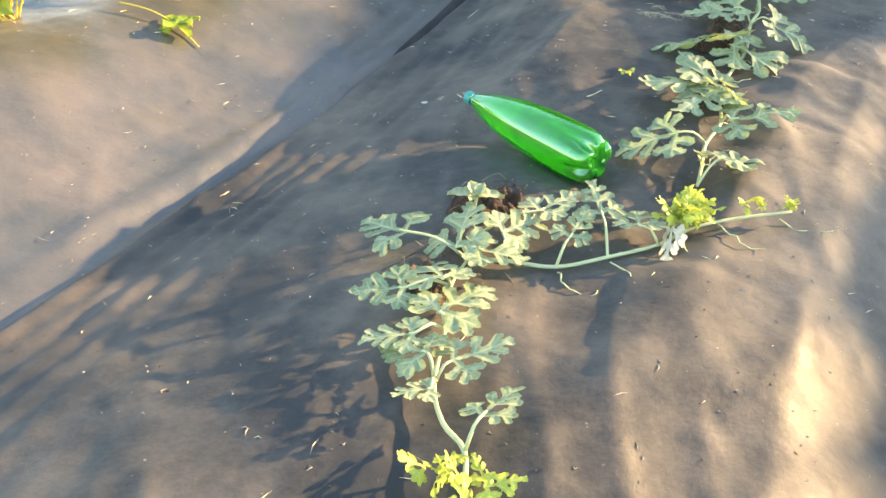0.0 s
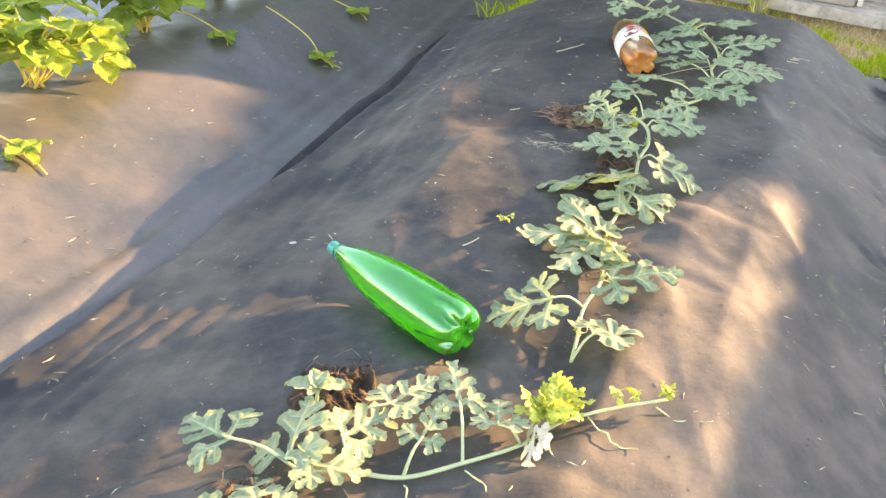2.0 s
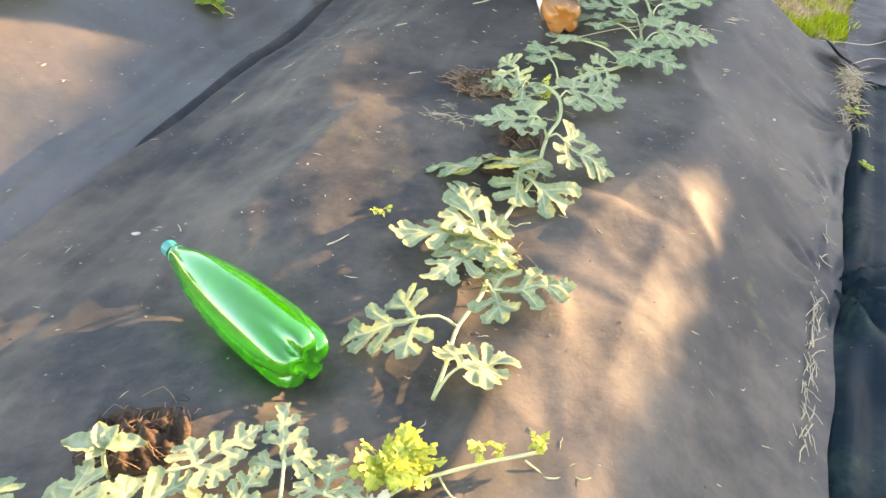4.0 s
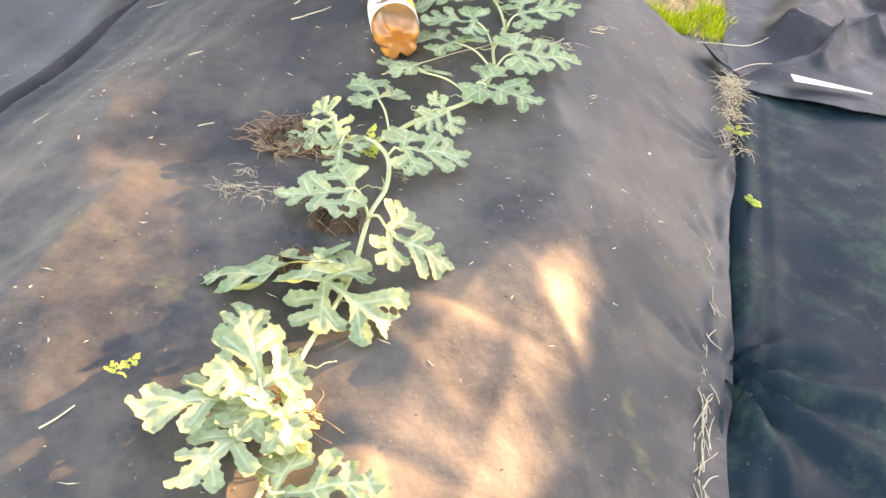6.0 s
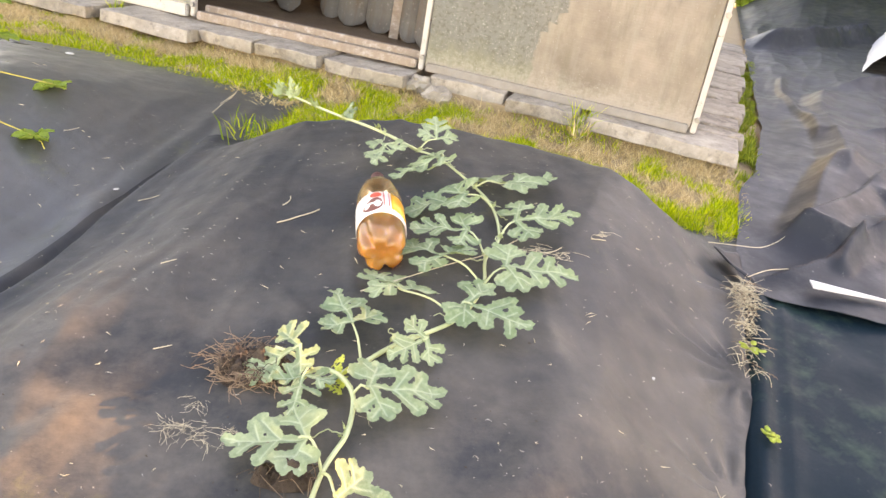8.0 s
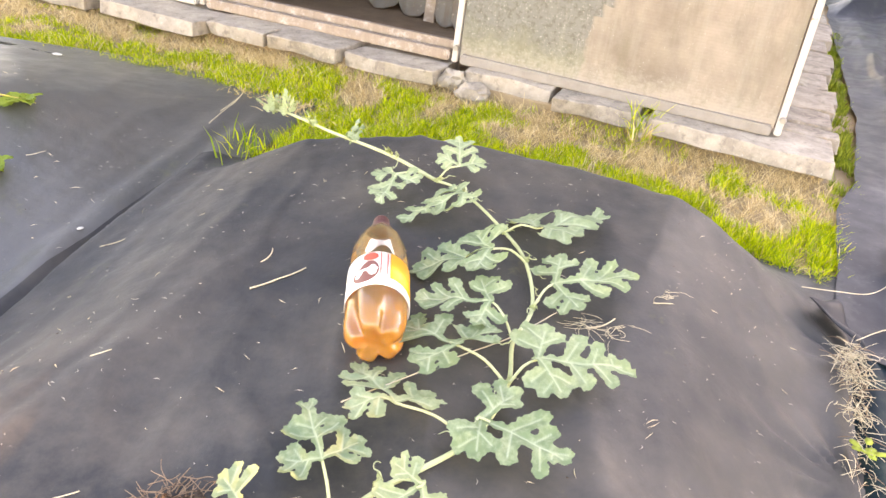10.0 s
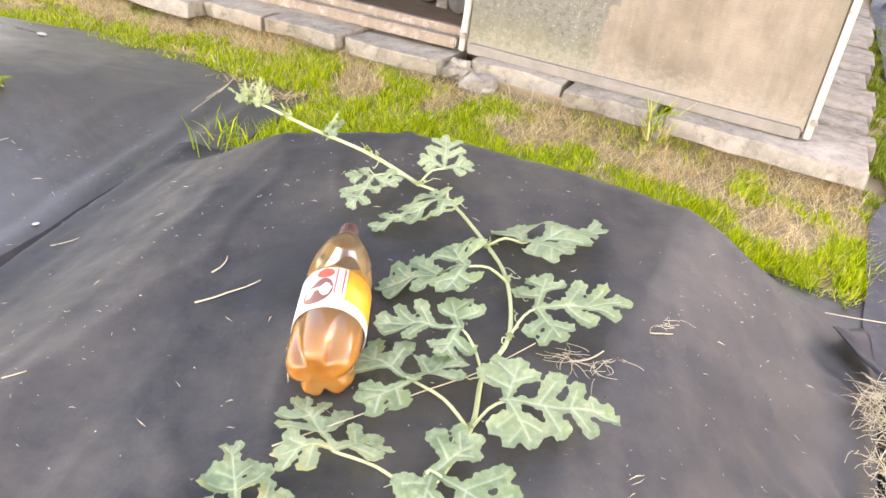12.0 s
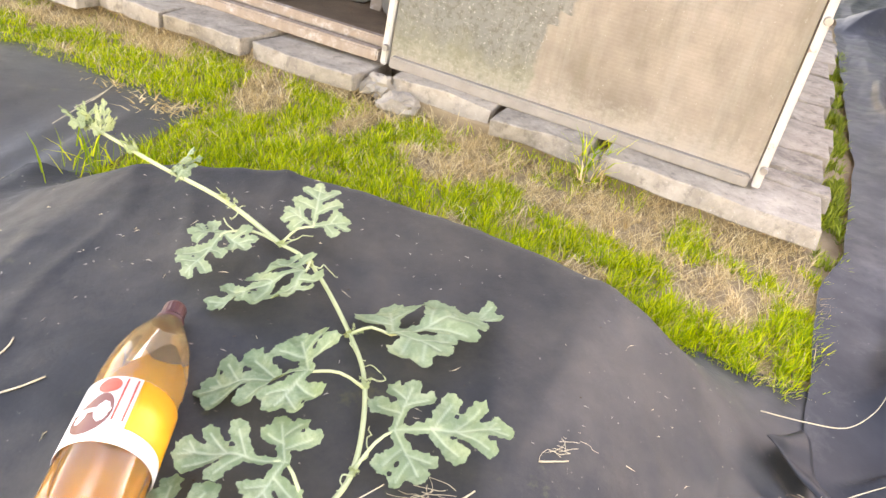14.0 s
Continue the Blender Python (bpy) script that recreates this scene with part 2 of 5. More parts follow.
def clear_material():
    k = Mat("clear_plastic")
    gloss = k.node("ShaderNodeBsdfGlossy", Roughness=0.06)
    clear = k.node("ShaderNodeBsdfTransparent", Color=(0.98, 0.95, 0.90, 1))
    fres = k.node("ShaderNodeFresnel", IOR=1.85)
    mx = k.node("ShaderNodeMixShader", Fac=fres.outputs[0])
    k.t.links.new(clear.outputs[0], mx.inputs[1])
    k.t.links.new(gloss.outputs[0], mx.inputs[2])
    # orange haze put into the plastic to brighten the drink behind it
    film = k.node("ShaderNodeBsdfTranslucent", Color=(0.92, 0.66, 0.36, 1))
    film_top = k.node("ShaderNodeBsdfDiffuse", Color=(0.86, 0.58, 0.28, 1))
    haze = k.node("ShaderNodeMixShader", Fac=0.5)
    k.t.links.new(film.outputs[0], haze.inputs[1])
    k.t.links.new(film_top.outputs[0], haze.inputs[2])
    body = k.node("ShaderNodeMixShader", Fac=k.ramp(k.noise(25, 4), (0.3, 0.10), (0.7, 0.24)))
    k.t.links.new(mx.outputs[0], body.inputs[1])
    k.t.links.new(haze.outputs[0], body.inputs[2])
    k.t.links.new(body.outputs[0], k.out.inputs[0])
    return k.m


M_CLEAR = clear_material()
k = Mat("orange_drink")
k.color(k.mix(k.noise(9, 3), (0.86, 0.36, 0.012), (0.96, 0.48, 0.03))).set(Roughness=0.12)
M_DRINK = k.see_through((1.0, 0.48, 0.02), 0.4).m


def polycarbonate():
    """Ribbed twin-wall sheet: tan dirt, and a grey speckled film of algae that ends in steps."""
    k = Mat("dirty_twinwall_polycarbonate")

    def calc(kind, a, b, c=None):
        n = k.node("ShaderNodeMath")
        n.operation = kind
        k.put(n, "i0", a)
        k.put(n, "i1", b)
        if c is not None:
            k.put(n, "i2", c)
        return n.outputs[0]

    def along(axis):
        n = k.node("ShaderNodeVectorMath")
        n.operation = "DOT_PRODUCT"
        k.put(n, "i0", k.co)
        n.inputs[1].default_value = axis
        return n.outputs["Value"]

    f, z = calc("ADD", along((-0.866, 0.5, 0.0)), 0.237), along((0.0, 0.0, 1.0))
    tan = k.mix(k.ramp(k.noise(3.4, 8, 0.72), (0.34, 0.0), (0.66, 1.0)), (0.32, 0.265, 0.215), (0.52, 0.445, 0.37))
    tan = k.mix(k.ramp(k.noise(5, 7, 0.7, (2.4, 2.4, 0.45)), (0.50, 0.0), (0.68, 0.55)), tan, (0.25, 0.225, 0.16))
    tan = k.mix(k.ramp(k.noise(9, 6, 0.7, (1.6, 1.6, 0.5)), (0.54, 0.0), (0.70, 0.25)), tan, (0.56, 0.51, 0.44))
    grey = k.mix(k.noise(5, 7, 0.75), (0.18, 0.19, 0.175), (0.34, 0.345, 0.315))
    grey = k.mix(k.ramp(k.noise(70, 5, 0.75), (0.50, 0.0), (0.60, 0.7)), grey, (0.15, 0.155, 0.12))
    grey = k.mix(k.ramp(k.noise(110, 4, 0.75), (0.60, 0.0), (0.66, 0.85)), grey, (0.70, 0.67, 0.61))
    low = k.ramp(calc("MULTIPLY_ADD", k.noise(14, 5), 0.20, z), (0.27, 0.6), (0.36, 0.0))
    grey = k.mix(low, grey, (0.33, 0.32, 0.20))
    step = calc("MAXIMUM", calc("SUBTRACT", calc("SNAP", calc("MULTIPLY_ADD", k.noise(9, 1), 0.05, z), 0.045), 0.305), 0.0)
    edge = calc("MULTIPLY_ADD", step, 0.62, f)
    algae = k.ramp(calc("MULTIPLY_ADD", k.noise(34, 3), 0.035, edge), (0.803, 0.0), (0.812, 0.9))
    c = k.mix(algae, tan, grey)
    streaks = k.ramp(k.noise(26, 4, 0.6, (1.0, 1.0, 0.08)), (0.52, 0.0), (0.70, 0.35))
    c = k.mix(streaks, c, (0.50, 0.47, 0.41))
    c = k.mix(k.ramp(k.noise(85, 5, 0.75), (0.63, 0.0), (0.68, 0.5)), c, (0.72, 0.67, 0.60))
    splash = k.ramp(calc("MULTIPLY_ADD", k.noise(55, 5, 0.7), -0.22, z), (0.02, 0.55), (0.09, 0.0))
    c = k.mix(splash, c, (0.60, 0.54, 0.46))
    ribs = k.node("ShaderNodeTexWave", Scale=32.0, Distortion=0.15)
    ribs.bands_direction = "Z"
    k.put(ribs, "Vector", k.co)
    c = k.mix(k.ramp(ribs.outputs["Fac"], (0.0, 0.06), (0.35, 0.0)), c, (0.20, 0.185, 0.155))
    k.color(c).set(Roughness=0.42)
    k.put(k.p, "Normal", k.bump(ribs.outputs["Fac"], 0.07, 0.003))
    return k.see_through(c, 0.45).m


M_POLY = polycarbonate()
k = Mat("weathered_corrugated_sheet")
c = k.mix(k.noise(7, 7, 0.7), (0.07, 0.063, 0.055), (0.20, 0.182, 0.16))
c = k.mix(k.ramp(k.noise(20, 5, 0.65, (1, 1, 0.10)), (0.50, 0.0), (0.66, 0.75)), c, (0.13, 0.09, 0.06))
k.color(k.mix(k.ramp(k.noise(60, 5, 0.7), (0.60, 0.0), (0.68, 0.4)), c, (0.40, 0.37, 0.33))).set(Roughness=0.8)
k.put(k.p, "Normal", k.bump(k.noise(45, 6, 0.7), 0.4, 0.004))
M_SHEET = k.m


# ---- shape helpers ----
def smooth(a, b, x):
    t = min(1.0, max(0.0, (x - a) / (b - a)))
    return t * t * (3 - 2 * t)


def flat_mesh(name, verts, faces, material, shade=True):
    me = bpy.data.meshes.new(name)
    me.from_pydata([tuple(v) for v in verts], [], faces)
    me.materials.append(material)
    if shade:
        me.shade_smooth()
    me.update()
    return me


def part(name, bm, material, parent=None, label="", shade=False):
    me = bpy.data.meshes.new(name)
    bm.to_mesh(me)
    bm.free()
    me.materials.append(material)
    if shade:
        me.shade_smooth()
        if shade != True:
            me.set_sharp_from_angle(angle=radians(shade))
    ob = new(name, me)
    ob.parent = parent
    if label:
        tagged(ob, label)
    return ob


def mesh_part(name, verts, faces, material, parent=None, label="", shade=True):
    ob = new(name, flat_mesh(name, verts, faces, material, shade))
    ob.parent = parent
    if label:
        tagged(ob, label)
    return ob


def box(sx, sy, sz, bevel=0.0, at=(0, 0, 0), turn=0.0):
    """A box with its base centre at a place, edges bevelled."""
    bm = bmesh.new()
    bmesh.ops.create_cube(bm, size=1.0)
    bmesh.ops.scale(bm, vec=(sx, sy, sz), verts=bm.verts)
    if bevel:
        bmesh.ops.bevel(bm, geom=list(bm.edges), offset=bevel, segments=2, affect="EDGES")
    bmesh.ops.transform(bm, matrix=pose(at[0], at[1], at[2] + sz / 2, 0, 0, turn), verts=bm.verts)
    return bm


def tube(points, radius, sides=8, taper=1.0):
    """Vertices and faces of a round tube through points (smoothed)."""
    pts = [Vector(p) for p in points]
    fine = []
    for i in range(len(pts) - 1):
        p0, p1, p2, p3 = pts[max(i - 1, 0)], pts[i], pts[i + 1], pts[min(i + 2, len(pts) - 1)]
        n = max(2, int((p2 - p1).length / 0.012))
        n = min(n, 8)
        for s in range(n):
            t = s / n
            fine.append(0.5 * ((2 * p1) + (p2 - p0) * t + (2 * p0 - 5 * p1 + 4 * p2 - p3) * t * t + (3 * p1 - p0 - 3 * p2 + p3) * t ** 3))
    fine.append(pts[-1])
    verts, faces = [], []
    for i, p in enumerate(fine):
        d = (fine[min(i + 1, len(fine) - 1)] - fine[max(i - 1, 0)]).normalized()
        side = d.cross(Vector((0.13, 0.05, 1))).normalized()
        up = side.cross(d)
        r = radius * (1 + (taper - 1) * i / (len(fine) - 1))
        for s in range(sides):
            a = 2 * math.pi * s / sides
            verts.append(p + r * (math.cos(a) * side + math.sin(a) * up))
        if i:
            for s in range(sides):
                a, b = (i - 1) * sides + s, (i - 1) * sides + (s + 1) % sides
                faces.append((a, b, b + sides, a + sides))
    faces.append(tuple(range(sides))[::-1])
    faces.append(tuple(len(verts) - sides + s for s in range(sides)))
    return verts, faces


def lathe(profile, sides=40, dent=None):
    """A turned body along +y from (distance along, radius) pairs; dent(angle, y) scales the radius."""
    verts, faces = [], []
    for y, r in profile:
        for s in range(sides):
            a = 2 * math.pi * s / sides
            q = r * (dent(a, y) if dent else 1.0)
            verts.append((q * math.cos(a), y, q * math.sin(a)))
    for i in range(len(profile) - 1):
        for s in range(sides):
            a, b = i * sides + s, i * sides + (s + 1) % sides
            faces.append((a, a + sides, b + sides, b))
    faces.append(tuple(range(sides)))
    faces.append(tuple(len(verts) - sides + s for s in range(sides))[::-1])
    return verts, faces


# ---- the lie of the land ----
# u runs across the beds to the right, v along them towards the greenhouse
def across(x, y):
    return 0.9135 * x - 0.4067 * y, 0.4067 * x + 0.9135 * y


def place(u, v):
    return 0.9135 * u + 0.4067 * v, -0.4067 * u + 0.9135 * v


def base(v):
    v = min(3.9, max(-1.5, v))
    return -0.22 + 0.03 * (v - 1.85) + 0.085 * (0.15 * math.log1p(math.exp((v - 1.5) / 0.15)) - 0.364)


def nz(x, y, s, seed=0.0):
    return noise.noise(Vector((x / s, y / s, seed)))


def edge_u(v):
    return 0.46 + 0.094 * min(1.7, max(-0.5, v - 1.5))


def end_v(u):
    """Where the raised bed's far end comes down, an arc across the bed."""
    return 3.43 - 0.15 * max(0.0, u - 0.05) - 0.30 * max(0.0, -u - 0.40)


def main_bed(u, v):
    e = edge_u(v)
    h = 0.130 + 0.025 * smooth(1.15, 1.5, v) + 0.03 * max(v - 1.5, 0) - 0.1 * max(-u - 0.25, 0) * smooth(2.0, 2.5, v)
    wide = 0.62 - 0.22 * smooth(1.3, 2.2, v)
    rise = min(1.0, max(0.0, (u + 1.04) / wide))
    rise = 0.55 * rise + 0.45 * smooth(0.0, 1.0, rise)
    fall = 0.34 + 0.08 * smooth(1.9, 2.6, v)
    fall = min(1.0, max(0.0, (e + 0.02 - u) / (fall + 0.02)))
    fall = 0.35 * fall + 0.65 * smooth(0.0, 1.0, fall)
    return h * fall * rise * smooth(end_v(u), end_v(u) - 0.24, v)


def left_bed(u, v):
    return (0.175 - 0.012 * max(v - 1.5, 0)) * smooth(-0.98, -1.60, u) * smooth(3.8, 3.0, v) * smooth(-3.1, -2.7, u)


# folds of the cloth: from, to (in u and v), height, width of the steep left face and of the gentle right one
FOLDS = (((-0.17, 0.45), (-0.06, 0.97), 0.024, 0.06, 0.16), ((-0.06, 0.97), (0.00, 1.50), 0.028, 0.065, 0.17), ((0.00, 1.50), (0.04, 1.76), 0.028, 0.065, 0.18),
         ((0.04, 1.76), (0.24, 2.25), 0.018, 0.06, 0.22), ((-0.13, 0.74), (-0.02, 1.00), 0.010, 0.03, 0.08), ((0.04, 0.75), (0.20, 1.06), 0.009, 0.035, 0.11),
         ((-0.10, 0.57), (0.01, 0.66), 0.008, 0.03, 0.08), ((-0.56, 1.45), (-0.50, 1.88), 0.016, 0.04, 0.09),
         ((-0.66, 1.75), (-0.72, 2.35), 0.012, 0.03, 0.08), ((-0.62, 2.10), (-0.55, 2.60), 0.010, 0.03, 0.08))


def folds(u, v):
    w = 0.0
    for (u0, v0), (u1, v1), h, left, right in FOLDS:
        du, dv = u1 - u0, v1 - v0
        ln = math.hypot(du, dv)
        t = ((u - u0) * du + (v - v0) * dv) / (ln * ln)
        if -0.3 < t < 1.3:
            d = ((u - u0) * dv - (v - v0) * du) / ln + 0.014 * nz(u, v, 0.16, 27.0)
            side = left if d < 0 else right
            if abs(d) < 3 * side:
                w = max(w, h * math.exp(-abs(d / side) ** (1.7 if d < 0 else 1.3)) * smooth(-0.25, 0.1, t) * smooth(1.25, 0.9, t))
    return w


def wrinkles(u, v):
    w = folds(u, v) + 0.011 * nz(u * 0.8 + v * 0.4, v * 0.9 - u * 0.4, 0.30, 1.7) + 0.004 * nz(u, v, 0.13, 5.1) + 0.0015 * nz(u, v, 0.035, 6.6)
    ridge = 1 - abs(nz(u * 0.9 + v * 0.5, v * 0.45 - u * 0.2, 0.20, 9.3)) * 2.2
    w += 0.004 * max(ridge, 0) ** 2
    e = edge_u(v)
    pull = smooth(e - 0.42, e - 0.06, u) * smooth(e + 0.1, e, u)
    w += 0.0012 * pull * math.sin(2 * math.pi * (v / 0.21 - 0.9 * u) + 4 * nz(u, v, 0.3, 3.3))
    for pu, pv, k_ in ((0.575, 2.66, 13), (0.535, 2.30, 11), (0.505, 1.95, 12), (0.61, 3.0, 9)):
        r = math.hypot(u - pu, v - pv)
        if r < 0.8:
            a = math.atan2(v - pv, u - pu)
            w += 0.010 * math.exp(-r / 0.13) * smooth(0.0, 0.08, r) * math.sin(k_ * a + 3 * nz(u, v, 0.25, pv))
    dale = smooth(-1.35, -1.0, u) * smooth(-0.55, -0.85, u)
    w += 0.0022 * dale * (1 - 0.65 * smooth(2.3, 2.9, v)) * math.sin(2 * math.pi * u / 0.062 + 5 * nz(u, v * 0.3, 0.3, 13.0))
    flow = nz(u * 2.2 + v * 0.8, v * 0.7 - u * 0.3, 0.28, 17.0)
    w += 0.0035 * max(0.0, 1 - abs(flow) * 4) * smooth(-0.9, -0.5, u)
    crease = u + 1.0 + 0.03 * math.sin(2.1 * v) + 0.02 * nz(u, v, 0.3, 7.7)
    w -= 0.022 * math.exp(-((crease / 0.016) ** 2)) * smooth(0.6, 1.2, v) * smooth(3.3, 2.8, v)
    w += 0.010 * math.exp(-(((crease - 0.045) / 0.03) ** 2)) + 0.008 * math.exp(-(((crease + 0.05) / 0.025) ** 2))
    return w * smooth(3.75, 3.3, v)


def bottle_gap(x, y):
    """Along and across the green bottle, which presses the cloth down a little."""
    dx, dy = x - 0.222, y - 1.178
    return -0.663 * dx + 0.749 * dy, 0.749 * dx + 0.663 * dy


def surf(x, y):
    u, v = across(x, y)
    s, r = bottle_gap(x, y)
    return base(v) + main_bed(u, v) + left_bed(u, v) + wrinkles(u, v) - 0.004 - 0.020 * math.exp(-((r / 0.05) ** 2)) * smooth(-0.06, 0.02, s) * smooth(0.40, 0.30, s)


def sheet(name, us, vs, height, material, drop=0.0, outline=None):
    """A cloth over the ground: a grid in u and v with an uneven outline and a turned-down rim."""
    verts, faces, keep = [], [], {}
    for j, v in enumerate(vs):
        for i, u in enumerate(us):
            uu, vv = outline(u, v) if outline else (u, v)
            x, y = place(uu, vv)
            keep[i, j] = len(verts)
            verts.append((x, y, height(x, y, uu, vv) + drop))
    for j in range(len(vs) - 1):
        for i in range(len(us) - 1):
            faces.append((keep[i, j], keep[i + 1, j], keep[i + 1, j + 1], keep[i, j + 1]))
    return mesh_part(name, verts, faces, material)


def span(a, b, n):
    return [a + (b - a) * i / (n - 1) for i in range(n)]


# ground to the horizon
def ground_sheet():
    c = [-900, -200, -60, -25, -12] + span(-6, 6, 49) + [12, 25, 60, 200, 900]
    verts = [(x, y, base(across(x, y)[1]) - 0.012 - 0.06 * smooth(3.45, 3.1, across(x, y)[1]) + (0.012 * nz(x, y, 0.5, 2.0) if abs(x) < 7 and abs(y) < 7 else 0)) for y in c for x in c]
    n = len(c)
    faces = [(j * n + i, j * n + i + 1, (j + 1) * n + i + 1, (j + 1) * n + i) for j in range(n - 1) for i in range(n - 1)]
    return tagged(mesh_part("ground", verts, faces, M_GROUND), "bare earth with dry thatch", "ground", kind="structure")


ground_sheet()


def main_outline(u, v):
    wob = 0.015 * nz(u, v, 0.15, 4.4) + 0.02 * nz(u, v, 0.5, 6.4)
    uu = u + (edge_u(v) - 0.50) * smooth(0.10, 0.48, u) + wob * smooth(0.42, 0.51, u)
    vv = v + (end_v(u) - 3.37 + 0.012 * nz(u, 0, 0.3, 8.8)) * smooth(2.6, 3.36, v)
    return uu, vv


tagged(sheet("mulch_fabric", span(-1.0, 0.515, 192), span(-0.6, 3.36, 430), lambda x, y, u, v: surf(x, y) + 0.004, M_FABRIC, 0.0, main_outline),
       "black non-woven mulch fabric stretched over a raised bed", "mulch fabric", kind="structure")
tagged(sheet("mulch_fabric", span(-3.2, -0.97, 200), span(-0.6, 3.74, 380), lambda x, y, u, v: surf(x, y), M_FABRIC_LEFT, 0.0,
             lambda u, v: (u + 0.10 * smooth(3.05, 3.35, v) * smooth(-1.25, -0.97, u), v + (0.05 * nz(u, 0, 0.5, 12.0) - 0.10 * smooth(-1.5, -2.2, u) if v > 3.6 else 0))),
       "older black mulch fabric over the neighbouring bed", "mulch fabric", kind="structure")


def trench_height(x, y, u, v):
    u -= edge_u(v) - 0.50
    w = 0.010 * nz(u, v, 0.4, 21.0) + 0.004 * nz(u, v, 0.1, 23.0)
    r = math.hypot(u - 0.50, v - 1.95)
    a = math.atan2(v - 1.95, u - 0.50)
    w += 0.028 * math.exp(-r / 0.20) * math.sin(a * 11 + 2 * nz(u, v, 0.2, 2.5))
    w += 0.014 * math.exp(-(((u - 0.555) / 0.02) ** 2)) - 0.014 * smooth(0.54, 0.515, u) + 0.006 * math.exp(-(((u - 0.61) / 0.015) ** 2))
    return base(v) + w + 0.012 * smooth(0.62, 0.9, u)


tagged(sheet("path_fabric", span(0.485, 2.6, 160), span(-0.6, 3.07, 260), trench_height, M_TRENCH, 0.0,
             lambda u, v: (u + (edge_u(v) - 0.50) * smooth(1.2, 0.6, u), v + (0.02 * nz(u, 0, 0.2, 31.0) + 0.10 * (u - 0.6) * 0.3 if v > 2.9 else 0))),
       "damp fabric laid flat along the path, darkened for shade", "path fabric", kind="structure")


# greenhouse frame: f runs along its front to the left, g into it
# greenhouse corner
CORNER = Vector((2.185, 3.31, 0.0))


def gh(f, g, z=0.0):
    return Vector((CORNER.x - 0.866 * f + 0.5 * g, CORNER.y + 0.5 * f + 0.866 * g, z))


# creases of the film: from, to (in f and g), height, half-width on either side
CREASES = (((-0.50, 1.95), (-0.37, 0.28), 0.070, 0.10, 0.32), ((-0.37, 0.28), (-0.21, -0.43), 0.055, 0.07, 0.26), ((-0.21, -0.43), (-0.60, 0.32), 0.030, 0.20, 0.012),
           ((-0.31, 2.4), (-0.33, 0.85), 0.024, 0.035, 0.05),
           ((-0.16, -0.74), (-0.44, -0.36), 0.034, 0.08, 0.012), ((-0.20, -0.43), (-0.36, -0.46), 0.030, 0.05, 0.04), ((-0.36, -0.46), (-0.30, -0.62), 0.026, 0.03, 0.05),
           ((-0.44, -0.36), (-0.75, 0.10), 0.040, 0.06, 0.10), ((-0.46, -0.30), (-0.80, -0.55), 0.035, 0.05, 0.05), ((-0.52, -0.05), (-1.0, -0.30), 0.040, 0.04, 0.08),
           ((-0.30, 4.3), (-1.3, 5.8), 0.16, 0.12, 0.45), ((-0.62, 0.9), (-1.3, 1.5), 0.06, 0.12, 0.10), ((-0.7, 2.4), (-1.4, 3.4), 0.07, 0.10, 0.16), ((-0.9, 0.2), (-1.5, 0.7), 0.06, 0.08, 0.12))


def crease_height(f, g):
    w = 0.0
    for (f0, g0), (f1, g1), h, left, right in CREASES:
        df, dg = f1 - f0, g1 - g0
        ln = math.hypot(df, dg)
        t = ((f - f0) * df + (g - g0) * dg) / (ln * ln)
        if -0.2 < t < 1.2:
            bow = 0.02 * math.sin(5 * t) * ln + 0.008 * nz(t * ln, h, 0.3, 70.0)
            d = ((f - f0) * dg - (g - g0) * df) / ln + bow
            side = left if d < 0 else right
            if abs(d) < side:
                q = 1 - abs(d) / side
                w += h * q ** 1.25 * smooth(-0.18, 0.1, t) * smooth(1.2, 0.92, t)
    return w


